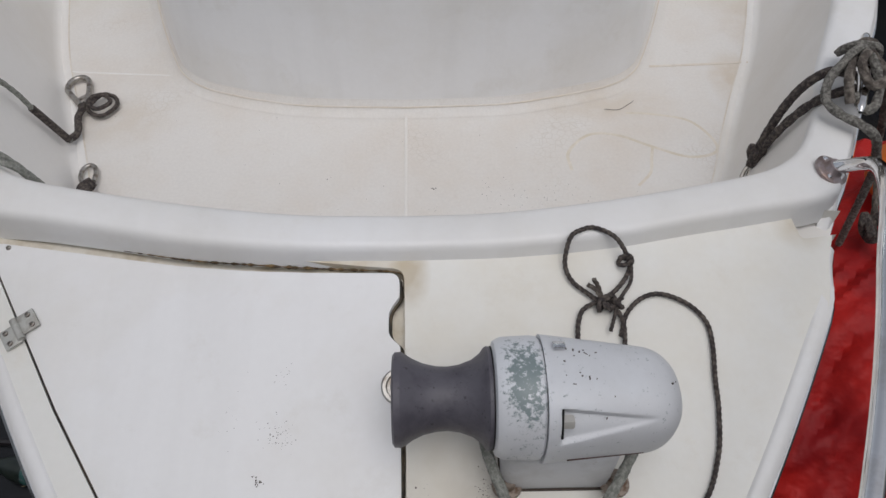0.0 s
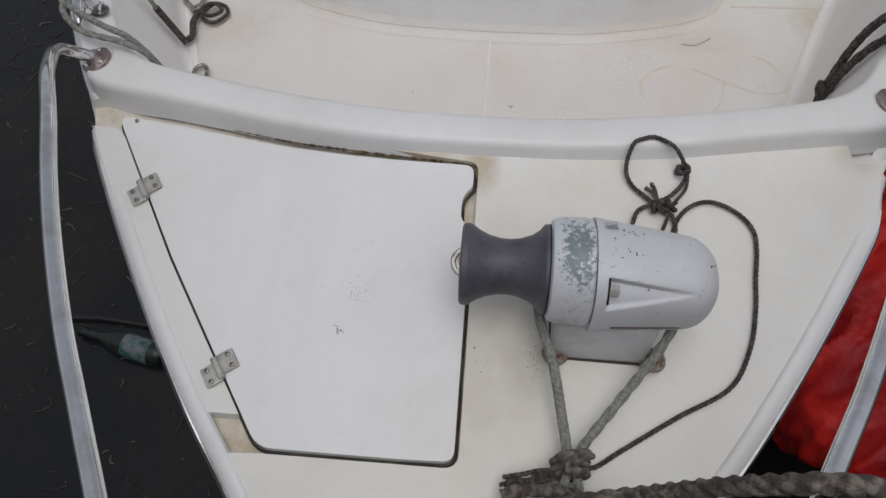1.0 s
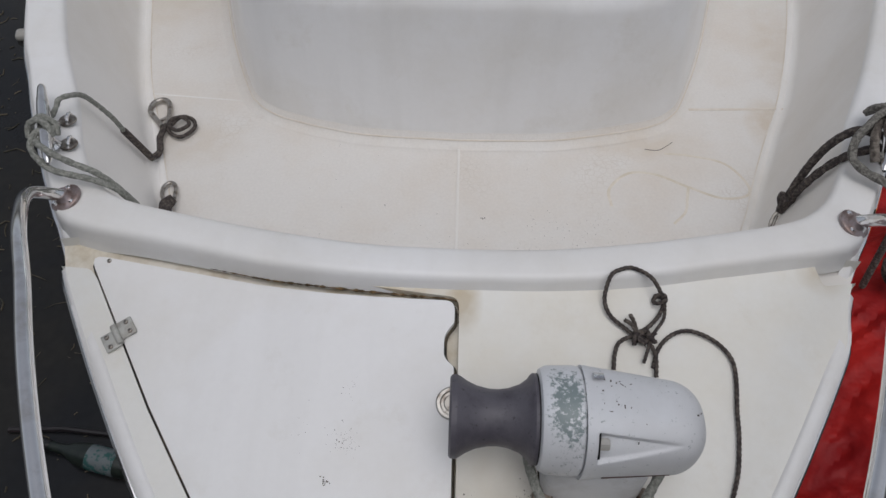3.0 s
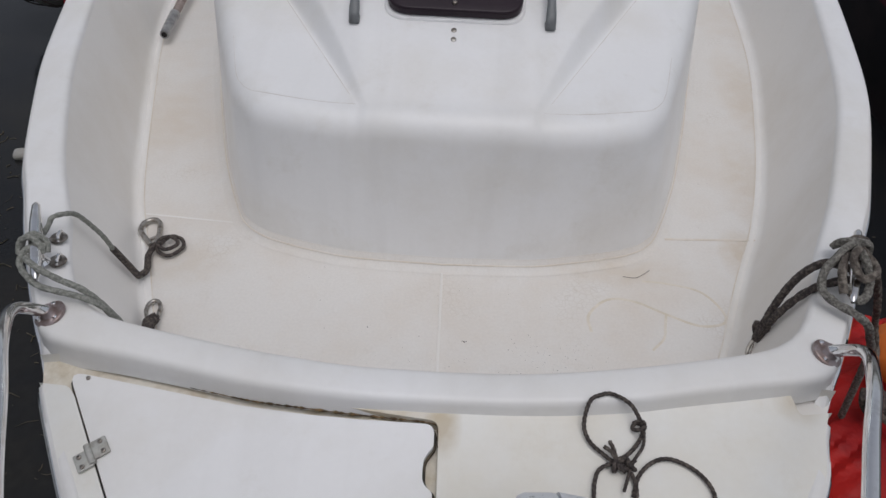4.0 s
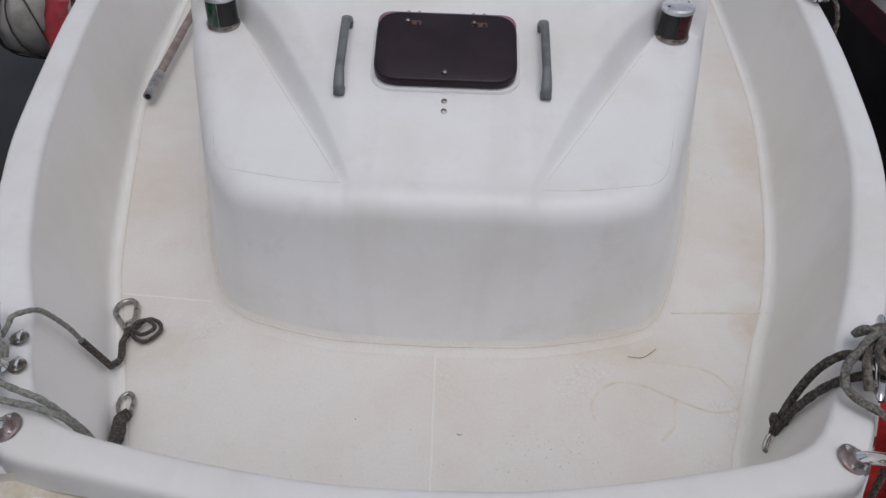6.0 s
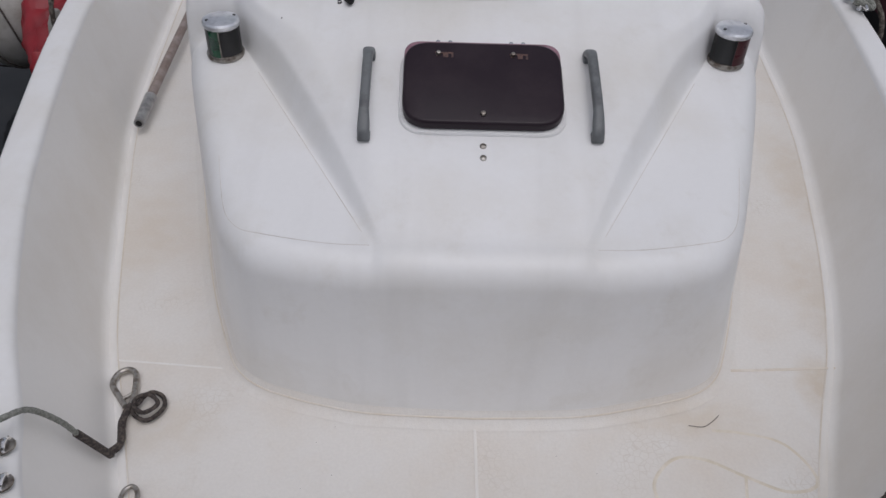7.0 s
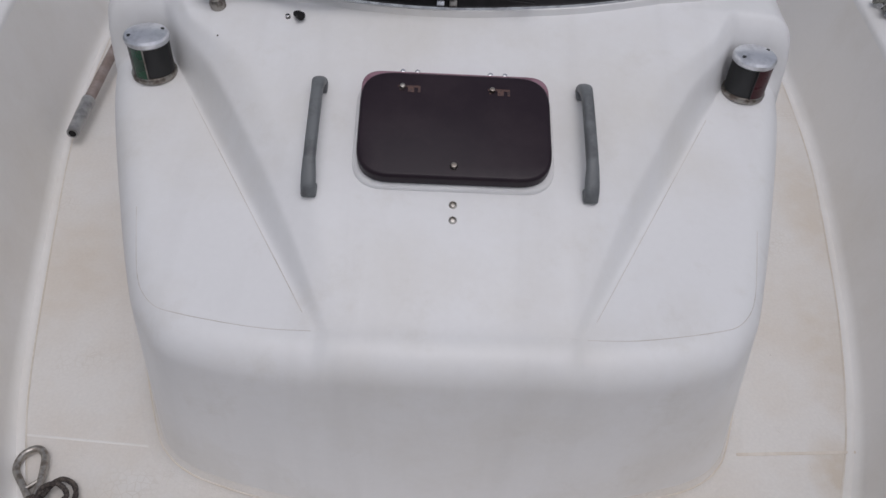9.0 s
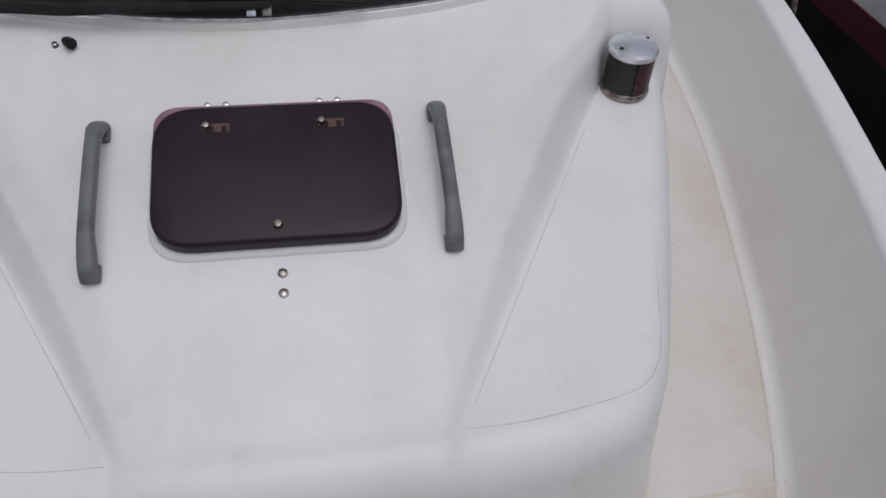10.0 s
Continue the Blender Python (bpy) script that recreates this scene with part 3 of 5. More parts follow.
well = put("floor", floor_geo(), CREAM, None)
tagged(well, "cream non-slip gelcoat floor of the bow well, grubby", "floor", kind="structure")
for s in (1, -1):
    line = [(s * (cx - 0.014) + skew(cy), cy, -0.0105) for _, _, _, _, cx, cy in rim[14:]]
    put("cove_bead", tube(line, 0.014, 12), LINER, boat)
    put("grime_line", tube([(s * (cx - 0.0235) + skew(cy), cy, 0.0002) for _, _, _, _, cx, cy in rim[14:]], 0.0016, 6), SEAM, boat)
put("floor_seam", join(moved(block(0.006, 0.48, 0.004, 0.001), Matrix.Translation((0.001, -0.235, 0.0)))), LINER, boat)
put("floor_seam", moved(block(0.23, 0.006, 0.004, 0.001), Matrix.Translation((0.665, 0.155, 0.0)) @ pose(0, 0, 0, 0, 0, 3)), SEAM, boat)
put("floor_seam", moved(block(0.25, 0.005, 0.003, 0.001), Matrix.Translation((-0.63, 0.138, -0.0008)) @ pose(0, 0, 0, 0, 0, -4)), LINER, boat)


# ---- cabin ----
CABIN = [((0, .012), (0, .034)), ((.2, .020), (.2, .039)), ((.3, .038), (.3, .050)), ((.38, .058), (.37, .065)), ((.44, .077), (.425, .090)),
         ((.49, .110), (.465, .138)), ((.527, .17), (.492, .19)), ((.60, .36), (.55, .36)), ((.68, .635), (.63, .63)), ((.72, .79), (.648, .79)),
         ((.78, 1.05), (.68, 1.05)), ((.84, 1.5), (.74, 1.5))]
outline = glide([(*a, *b) for a, b in CABIN], 300)


def crease(y):
    return 0.170 + 0.568 * (min(y, 0.70) - 0.07)


def ridge_z(x, y):
    """The raised middle of the cabin top, carried on to both sides."""
    yy = min(y, 0.72) - 0.085
    run = yy - 0.02 * (1 - math.exp(-yy / 0.02)) if yy > 0 else 0.0
    return 0.3826 + 0.43 * run - 0.11 * yy * yy - 0.02 * (abs(x) / 0.5) ** 2 * float(smooth(0.2, 0.7, y))


def roof_z(x, y):
    x = abs(x)
    yy = min(y, 0.72) - 0.085
    middle = ridge_z(x, y)
    side = 0.374 + 0.145 * yy
    away = math.hypot(max(0.0, crease(y) + 0.008 - x), max(0.0, y - 0.690))
    wide = 0.020 + 0.024 * float(smooth(0.05, 0.35, y)) - 0.025 * float(smooth(0.54, 0.66, y))
    rise = 0.62 * float(smooth(0, wide, away)) + 0.38 * float(smooth(0, 2.3 * wide, away))
    return middle + (side - middle) * (1 - rise) * float(smooth(0.01, 0.11, y))


SHOULDER = 0.060


def shell_z(x, y):
    """The cabin's skin, with its rounded shoulder."""
    gap = np.array((abs(x), y)) - outline[:, 2:]
    k = int(np.argmin(np.hypot(*gap.T)))
    d = float(np.hypot(*gap[k]))
    if d >= SHOULDER:
        return roof_z(x, y)
    inner = outline[k, 2:] + gap[k] / d * SHOULDER
    return roof_z(*inner) - (SHOULDER - math.sqrt(SHOULDER ** 2 - (SHOULDER - d) ** 2))


def tuck(x, k):
    """How far the port side of the cabin is drawn in, from its foot up to its shoulder."""
    return 0.023 * float(smooth(0.3, 0.5, x)) * max(0.0, min(1.0, (7 - k) / 4))


def cabin_geo():
    r = SHOULDER
    n = np.gradient(outline[:, 2:], axis=0)
    n = np.stack([n[:, 1], -n[:, 0]], 1)
    n /= np.linalg.norm(n, axis=1)[:, None]
    n[0] = (0, -1)
    tops, rings = [], []
    for (bx, by, tx, ty), d in zip(outline, n):
        inner = np.array((tx, ty)) - d * r
        inner[0] = max(inner[0], 0)
        z = roof_z(*inner)
        ring = [(bx + 0.030 * d[0], by + 0.030 * d[1], 0.0006), (bx + 0.017 * d[0], by + 0.017 * d[1], 0.004), (bx + 0.007 * d[0], by + 0.007 * d[1], 0.012), (bx, by, 0.028)]
        for s in (0.25, 0.5, 0.75, 1.0):
            ring.append((bx + (tx - bx) * s, by + (ty - by) * s, 0.028 + (z - r - 0.028) * s))
        for k in range(1, 10):
            t = math.pi / 2 * k / 9
            p = inner + d * r * math.cos(t)
            ring.append((*p, z - r * (1 - math.sin(t))))
        rings.append(ring)
        tops.append((inner[0], inner[1]))
    left = [[(-x + tuck(x, k), y, z) for k, (x, y, z) in enumerate(q)] for q in rings]
    across = []
    for x, y in tops:
        c = min(crease(y) + 0.008, 0.96 * x)
        half = np.r_[c * (1 - (1 - np.linspace(0, 1, 60)) ** 1.9), np.linspace(c, x, 26)[1:]]
        across.append([(u, y, roof_z(u, y)) for u in np.r_[-half[:0:-1], half]])
    return join(loft([q[3:] for q in rings], False), loft([q[3:] for q in left], False), loft(across, False)), join(loft([q[:4] for q in rings], False), loft([q[:4] for q in left], False))


cabin_shell, cabin_fillet = cabin_geo()
cabin = put("cabin_top", cabin_shell, GEL, boat, "white moulded cabin top with two creases", 60)
put("cove_fillet", cabin_fillet, CREAM, boat, "cream fillet where the cabin meets the floor", 60)
for side in (-1, 1):
    line = glide([(side * (crease(y) + 0.012), y, 0) for y in (.13, .2, .32, .44, .57)], 50)
    put("crease_line", tube([(x, y, shell_z(x, y) + 0.0002) for x, y, _ in line], 0.0006, 5), HAIRLINE, cabin)
for q, h, r, mt in ((.0075, .0125, .0018, SEAM),):
    turn = np.gradient(outline[:, :2], axis=0)
    turn = np.stack([turn[:, 1], -turn[:, 0]], 1) / np.linalg.norm(turn, axis=1)[:, None]
    turn[0] = (0, -1)
    half = outline[:, :2] + turn * q
    line = [(-x + tuck(x, 0), y, h) for x, y in half[:0:-1]] + [(x, y, h) for x, y in half]
    put("cabin_sealant", tube(line, r, 6), mt, boat, "grubby sealant line round the cabin's foot")
put("transom", moved(block(2.63, .06, 1.3, .02), pose(0, 3.42, -.38)), GEL, boat)

# ---- water ----
water = put("water", ([(x, y, SEA) for x, y in ((-400, -400), (400, -400), (400, 400), (-400, 400))], [(0, 1, 2, 3)]), WATER)
tagged(water, "dark murky harbour water, nearly still", "water", kind="structure")


# ---- unseen wall added beyond the bow, blocks sky light from the foredeck ----
quay = thing("quay", "unseen concrete wall added beyond the bow to block sky light", "quay", kind="structure")
put("quay_wall", moved(block(16, 0.7, 3.0, .03), pose(0, -2.11, -.65)), CONCRETE, quay)

# ---- anchor locker lid ----
def on_deck(x, y, up=0.0, turn=0.0):
    """A pose on the sloping foredeck."""
    across = math.degrees(math.atan(0.05 * x / 0.55 ** 2))
    return Matrix.Translation((x, y, deck_z(x, y) + up)) @ pose(0, 0, 0, math.degrees(math.atan(0.22)), across, 0) @ pose(0, 0, 0, 0, 0, turn)


def screw(name, parent, m, r=0.0045, mat=None):
    geo = turned([(0.0005, 0.0015), (r * 0.35, 0.0005), (r * 0.5, 0.0022), (r * 0.85, 0.0018), (r, 0.0)], 12)
    return put(name, geo, mat or STEEL, parent, m=m)


lid = thing("locker_lid", "flush white fibreglass anchor locker lid with crazed patches", "locker lid")
put("panel", sheet_on_deck([lid_line], 0.0015, 0.018), GEL, lid)
screw("screw", lid, on_deck(-0.570, -0.532, 0.0015), 0.004, DULL)


def hinge(m, label):
    h = thing("hinge", label, "hinge", m, "locker hinges")
    SPOT[0] = m
    for s, w in ((1, 0.029), (-1, 0.025)):
        leaf = put("leaf", moved(block(w, 0.031, 0.005, 0.0022), Matrix.Translation((s * w / 2, 0.004 * s, 0.0035))), GREY_CAST, h)
        for d in (-1, 1):
            screw("screw", leaf, Matrix.Translation((s * (w - 0.009), 0.004 * s + d * 0.0088, 0.006)), 0.0042, DULL)
    put("knuckle", moved(tube([(0, -.017, 0), (0, .017, 0)], 0.0055, 12), Matrix.Translation((0, 0.0, 0.006))), GREY_CAST, h)
    SPOT[0] = Matrix()
    return h


hinge(on_deck(-0.525, -0.660, 0.001, 33), "grey cast hinge with four screws on the locker lid")
hinge(on_deck(-0.343, -0.937, 0.001, 33), "grey cast hinge with four screws near the bow")
SPOT[0] = on_deck(0.0, -.757, 0.001)
latch = thing("lid_latch", "round stainless flush latch at the lid's edge", "latch", SPOT[0])
put("rose", turned([(0.0255, 0.0), (0.0255, 0.0022), (0.0235, 0.0034), (0.019, 0.0034), (0.0175, 0.0012), (0.0, 0.0012)], 36), TARNISH, latch, angle=25)
put("plug", turned([(0.0135, 0.001), (0.0135, 0.0026), (0.012, 0.0034), (0.0, 0.0034)], 28), DULL, latch, angle=25)
put("slot", block(0.005, 0.016, 0.002, 0.0008, (0, 0, 0.003)), BLACK, latch)
SPOT[0] = Matrix()

# crazing and grime on the lid and deck
rng = np.random.default_rng(4)


def flecks(spots, surface, tilt=True):
    geos = []
    for x, y, spread_x, spread_y, count, size in spots:
        for _ in range(count):
            px, py = x + rng.normal() * spread_x, y + rng.normal() * spread_y
            s = size * rng.uniform(0.4, 1.3)
            a = rng.uniform(0, 6.3, 5)
            a.sort()
            vs = [(px + s * math.cos(t) * rng.uniform(.5, 1), py + s * math.sin(t) * rng.uniform(.4, 1)) for t in a]
            geos.append(([(vx, vy, surface(vx, vy)) for vx, vy in vs], [tuple(range(5))]))
    return join(*geos)


craze = put("gelcoat_crazing", flecks([(-.155, -.815, .012, .011, 70, .0009), (-.158, -.742, .008, .012, 14, .0008), (-.178, -.872, .004, .004, 16, .0018), (-.2, -.79, .03, .03, 14, .0007),
                                       (.106, -.895, .006, .014, 80, .001), (.03, -.90, .006, .01, 10, .0016)],
                                      lambda x, y: deck_z(x, y) + (0.0021 if x < 0 else 0.0006)), SPECK)
tagged(craze, "tiny dark crazing pits scattered over the white gelcoat", "crazing", kind="stuff")
specks = put("floor_specks", flecks([(.057, -.218, .003, .0015, 5, .0022), (-.15, -.19, .004, .004, 2, .003), (-.05, -.2, .2, .12, 26, .0012), (.22, -.24, .07, .03, 70, .0013), (.2, -.3, .15, .04, 60, .0012), (-.3, -.3, .15, .05, 40, .001),
                                     (-.4, -.1, .15, .15, 16, .001), (-.62, .5, .06, .2, 10, .0015), (.7, .4, .06, .25, 10, .0012)], lambda x, y: 0.0012), SPECK)
tagged(specks, "specks of dark grit on the well floor", "grit", kind="stuff")
stain = put("rope_stain", join(tube(glide([(.333, -.171, 0), (.333, -.12, 0), (.38, -.071, 0), (.44, -.072, 0), (.508, -.107, 0), (.577, -.137, 0), (.635, -.125, 0), (.638, -.085, 0), (.60, -.03, 0), (.528, -.009, 0), (.47, -.004, 0)], 70), 0.0035, 6),
                               tube(glide([(.508, -.107, 0), (.50, -.14, 0), (.49, -.18, 0), (.46, -.215, 0)], 24), 0.003, 6)), STAIN)
stain.scale = (1, 1, 0.25)
tagged(stain, "brown looped stain left by a rope on the floor", "stain", kind="structure")
twig = put("twig", rope([(.425, .004, .004), (.455, .002, .004), (.478, .016, .006), (.492, .03, .004)], 0.0006), SPECK)
tagged(twig, "thin dark wisp of dead stalk on the floor", "twig")


# ---- windlass ----
SPOT[0] = pose(0, -.826, .302)
wind = thing("windlass", "pale grey electric anchor windlass with scuffed paint and dark drum", "windlass", SPOT[0])


def housing_r(x):
    """Outer radius along the housing: a taper that ends in a blunt, rounded nose."""
    u = max(0.0, (x - 0.74) / 0.26)
    nose = 0.0385 * (1 - math.sqrt(max(0.0, 1 - u * u)))
    return 0.0715 * (1 - 0.24 * x) - nose


def windlass_housing():
    rings = []
    for x in np.r_[np.linspace(0, 0.74, 80), 0.74 + 0.26 * np.sin(np.linspace(0, math.pi / 2, 26))[1:]]:
        px = 0.166 + 0.161 * x
        r = housing_r(x)
        ring = []
        for k in range(240):
            a = 2 * math.pi * k / 240
            y, z = math.cos(a), math.sin(a)
            rr = r / (abs(y) ** 2.4 + abs(z) ** 2.4) ** (1 / 2.4)
            # tapering scoop that faces up and forward
            ang = math.degrees(math.atan2(z, -y))
            along = (px - 0.180) / 0.112
            if 0 <= along < 1:
                low, high = 43 - 25 * (1 - along) ** 0.9, 54 - 9 * along
                if low - 2 < ang < high + 1:
                    edge_ = float(smooth(low - 2, low + 3, ang)) * float(1 - smooth(high - 5, high + 1, ang)) * float(smooth(0, 0.02, along))
                    rr -= edge_ * 0.016 * (1 - along) ** 0.8 * (0.4 + 0.6 * (ang - low) / max(1, high - low))
            ring.append((px, rr * y - 0.005 * x, rr * z - 0.004))
        rings.append(ring)
    rings.append([(px + 0.0025, 0.6 * (b + 0.005) - 0.005, 0.6 * (c + 0.004) - 0.004) for _, b, c in rings[-1]])
    return loft(rings)


put("housing", windlass_housing(), HOUSING, wind, "tapered grey housing with a scooped recess", 35)
put("collar", turned([(0.058, .109), (0.066, .112), (0.0705, .120), (0.072, .155), (0.071, .162), (0.068, .165)], 64, "x"), HOUSING, wind, "grey collar worn to grey-green primer", 35)
put("drum", turned([(0.02, -.0055), (0.051, -.0055), (0.0545, -.003), (0.055, .004), (0.053, .008), (0.047, .017), (0.041, .030), (0.0375, .046), (0.0370, .058), (0.039, .072), (0.0445, .087), (0.052, .097), (0.058, .101), (0.060, .104), (0.0595, .108), (0.02, .109)], 56, "x"), DRUM, wind, "dark slate waisted rope drum", 30)
# black ring paints the shade in the gap between drum and collar
put("gap_ring", turned([(0.05, .1084), (0.0600, .1084), (0.0600, .1118), (0.05, .1118)], 56, "x"), BLACK, wind, "black ring for the shaded gap behind the drum")
put("bolt", turned([(0.0, .000), (0.0085, .0), (0.0085, .010), (0.007, .012), (0.0, .012)], 6, "x"), OFFWHITE, wind, m=pose(.183, -.0495, .0365))
# black block paints the deep shadow at the scoop's left end
put("slot", moved(block(.004, .012, .040, .001), pose(.1812, -.0490, .0385, -40)), BLACK, wind)
put("badge", block(.014, .012, .003, .001), CHROME, wind, m=pose(.184, .030, .0665, -25))
put("pedestal", moved(block(.136, .108, .10, .012, segments=3), Matrix.Translation((.194, -.008, -.085))), PLAIN_GREY, wind)
# plate coloured dark to draw the dark line under the pedestal
put("base_plate", moved(block(.141, .113, .006, .001), Matrix.Translation((.194, -.008, -.1195)) @ pose(0, 0, 0, 12.4)), SPECK, wind)
put("grip_strip", moved(block(.090, .003, .0035, .0005), Matrix.Translation((.238, -.0636, -.024)) @ pose(0, 0, 0, 0, 0, 5)), RUST, wind, "rusty seam under the housing")
for x in (.133, .268):
    put("foot_bolt", turned([(0.0, .012), (.008, .012), (.0105, .009), (.0105, .001), (.018, .0), (.019, -.004)], 20), RUSTY, wind, "rusty foot bolt", m=pose(x, -.058, -.120))
chips = [(.188, .010), (.192, .028), (.20, .026), (.207, .024), (.214, .022), (.196, -.018), (.206, -.008), (.24, -.03), (.31, -.01), (.316, -.005), (.188, -.008), (.23, -.05), (.212, .027), (.218, .019), (.204, -.004), (.214, -.010), (.222, -.011), (.20, .018), (.226, .024)]
geos = []
for cx, cy in chips:
    along = (cx - .166) / .163
    r = housing_r(along)
    cy += 0.005 * along
    ez = r * (1 - abs(cy / r) ** 2.4) ** (1 / 2.4) - 0.004 if abs(cy) < r else 0
    geos.append(moved(block(.001 + .0045 * rng.uniform() ** 2.5, .0008 + .0016 * rng.uniform() ** 2, .003), Matrix.Translation((cx, cy - 0.005 * along, ez - 0.0012)) @ pose(0, 0, 0, 0, 0, rng.uniform(0, 180))))
tagged(put("paint_chip", join(*geos), SPECK, wind, "dark chips in the paint"), kind="stuff")
SPOT[0] = Matrix()


# ---- ropes on the foredeck ----
def lay(points, up=0.006):
    out = []
    for x, y in points:
        front = float(np.interp(x, rim[:60, 2], rim[:60, 3]))
        low = deck_z(x, y)
        out.append((x, y, low + max(0, 0.264 - low) * float(smooth(front - .030, front + .006, y)) + up))
    return out


bridle = thing("mooring_bridle", "grey-green braided rope bridle from the windlass to a knot", "rope")
put("leg", braid([(.098, -.81, .25), (.106, -.863, .235), (.126, -.917, .215), (.140, -.981, .195), (.149, -1.027, .178), (.148, -1.06, .168), (.146, -1.08, .160), (.143, -1.16, .14), (.12, -1.32, .10), (.09, -1.46, .07)], 0.0070), ROPE_GREY, bridle)
put("leg", braid([(.293, -.845, .245), (.285, -.864, .235), (.260, -.902, .215), (.209, -.968, .195), (.166, -1.026, .178), (.164, -1.06, .168), (.166, -1.08, .160), (.160, -1.16, .14), (.135, -1.32, .10), (.10, -1.46, .07)], 0.0070), ROPE_GREY, bridle)
coil = [(.154 + .0205 * math.cos(t), -1.031 - .0019 * t + .004 * math.cos(t), .172 + .0165 * math.sin(t)) for t in np.linspace(-0.6, 2.2 * 2 * math.pi, 44)]
coil += [(.147, -1.052, .191), (.166, -1.037, .193), (.179, -1.030, .180)]
put("hitch", rope(coil, 0.0076, 0.085), ROPE_BROWN, bridle, "dark hitch round both legs")

hawser = thing("hawser", "thick brown three-strand mooring rope led over the rail", "rope")
put("line", rope([(.05, -1.125, .165), (.11, -1.108, .185), (.179, -1.100, .22), (.224, -1.100, .25), (.288, -1.121, .36), (.332, -1.140, .437), (.364, -1.142, .4505), (.40, -1.142, .448), (.46, -1.138, .42), (.60, -1.11, .31), (.95, -.98, -.1), (1.25, -.95, -.55)], 0.0110, 0.070), ROPE_BROWN, hawser)
put("tail", rope([(.068, -1.087, .16), (.10, -1.076, .166), (.14, -1.078, .168), (.18, -1.086, .165), (.20, -1.10, .165)], 0.0105, 0.06), ROPE_BROWN, hawser)
for k in range(9):
    a, b, c = rng.uniform(-.008, .008), rng.uniform(-.016, .016), rng.uniform(-.006, .008)
    put("frayed_end", rope([(.145, -1.052 + a * .3, .168 + c * .3), (.116, -1.060 + a, .168 + c), (.086 + a, -1.068 + b * .8, .164 + c), (.060 + rng.uniform(0, .03), -1.074 + b, .158 + c * .5)], rng.uniform(.0022, .0038)), ROPE_DARK, hawser)

cord = thing("cord", "thin dark twisted cord looped and knotted on the foredeck", "cord")
put("run", rope(lay([(0.165, -1.029), (0.188, -1.033), (0.227, -1.007), (0.304, -0.956), (0.377, -0.910), (0.409, -0.851), (0.421, -0.792), (0.424, -0.749), (0.429, -0.700), (0.425, -0.668), (0.402, -0.643), (0.367, -0.630), (0.338, -0.637), (0.314, -0.660), (0.302, -0.692)]), 0.0035), ROPE_DARK, cord)
put("loop", rope(lay([(0.294, -0.657), (0.263, -0.633), (0.241, -0.613), (0.233, -0.589), (0.241, -0.563), (0.259, -0.549), (0.279, -0.546), (0.307, -0.562), (0.327, -0.583), (0.320, -0.606), (0.297, -0.631), (0.276, -0.640)], 0.008), 0.0035), ROPE_DARK, cord)
put("loop", rope(lay([(0.241, -0.699), (0.244, -0.676), (0.253, -0.656), (0.276, -0.646), (0.298, -0.655), (0.307, -0.675), (0.305, -0.707)], 0.009), 0.0035), ROPE_DARK, cord)
put("strand", rope(lay([(0.329, -0.585), (0.324, -0.616), (0.305, -0.644), (0.287, -0.688)], 0.012), 0.0028), ROPE_DARK, cord)
put("knot", rope([(.321 + .009 * math.cos(t), -.585 + .008 * math.sin(t), deck_z(.32, -.585) + .012 + .005 * math.sin(1.5 * t)) for t in np.linspace(0, 9, 24)], 0.0035), ROPE_DARK, cord)
put("knot", rope([(.284 + .014 * math.cos(t) + .004 * t * .3, -.648 + .010 * math.sin(1.7 * t), deck_z(.28, -.648) + .011 + .005 * math.sin(2.1 * t)) for t in np.linspace(0, 12, 40)], 0.0035), ROPE_DARK, cord)
for dx, dy in ((-.022, .022), (-.010, .034)):
    put("frayed_end", rope([(.279, -.642, .236), (.279 + dx * .4, -.642 + dy * .4, .244), (.279 + dx * .8, -.642 + dy * .8, .243)], 0.0035), ROPE_BROWN, cord)


# ---- pulpit rails ----
def pulpit(s):
    rail = thing("pulpit_rail", "polished stainless steel bow rail on a round flange", "rail", group="bow rails")
    path = [(.656, -.427, .262), (.668, -.432, .272), (.680, -.443, .288), (.686, -.468, .316), (.673, -.505, .345), (.648, -.555, .374), (.614, -.622, .402), (.571, -.708, .418), (.532, -.805, .420), (.494, -.892, .421), (.457, -.969, .422), (.421, -1.039, .423),
            (.385, -1.102, .424), (.352, -1.160, .425), (.327, -1.204, .425), (.24, -1.36, .427), (.12, -1.52, .43), (.002, -1.59, .43)]
    put("tube", tube([(s * x, y, z) for x, y, z in glide(path, 140)], 0.0108, 24), STEEL, rail)
    m = Matrix.Translation((s * .663, -.430, .263)) @ Vector((s * .35, -.1, 1)).to_track_quat("Z", "Y").to_matrix().to_4x4()
    fl = put("flange", turned([(0.027, -.004), (0.0275, .0015), (0.025, .0035), (0.0165, .0042), (0.0145, .007), (0.0125, .014)], 36), FLANGE, rail, "tarnished round flange", m=m)
    for k in range(3):
        a = 2.1 * k + 0.7
        put("screw", turned([(0.0, .0062), (.003, .006), (.0045, .0035)], 10), STEEL, rail, m=m @ Matrix.Translation((.020 * math.cos(a), .020 * math.sin(a), 0)))
    return rail


pulpit(1)
pulpit(-1)


# ---- cleats ----
def cleat(m, label):
    c = thing("cleat", label, "cleat", group="mooring cleats")
    path = [(0, -.108, .030), (0, -.09, .031), (0, -.05, .032), (0, 0, .032), (0, .05, .032), (0, .09, .031), (0, .108, .030)]
    put("horn", moved(tube(glide(path, 40), np.interp(np.linspace(-1, 1, 40), (-1, -.9, -.45, 0, .45, .9, 1), (.003, .0075, .011, .012, .011, .0075, .003)), 14), m), STEEL, c)
    for y in (-.028, .028):
        put("leg", moved(turned([(.016, 0), (.012, .006), (.009, .016), (.010, .03)], 16), m @ Matrix.Translation((0, y, 0))), STEEL, c)
    return c


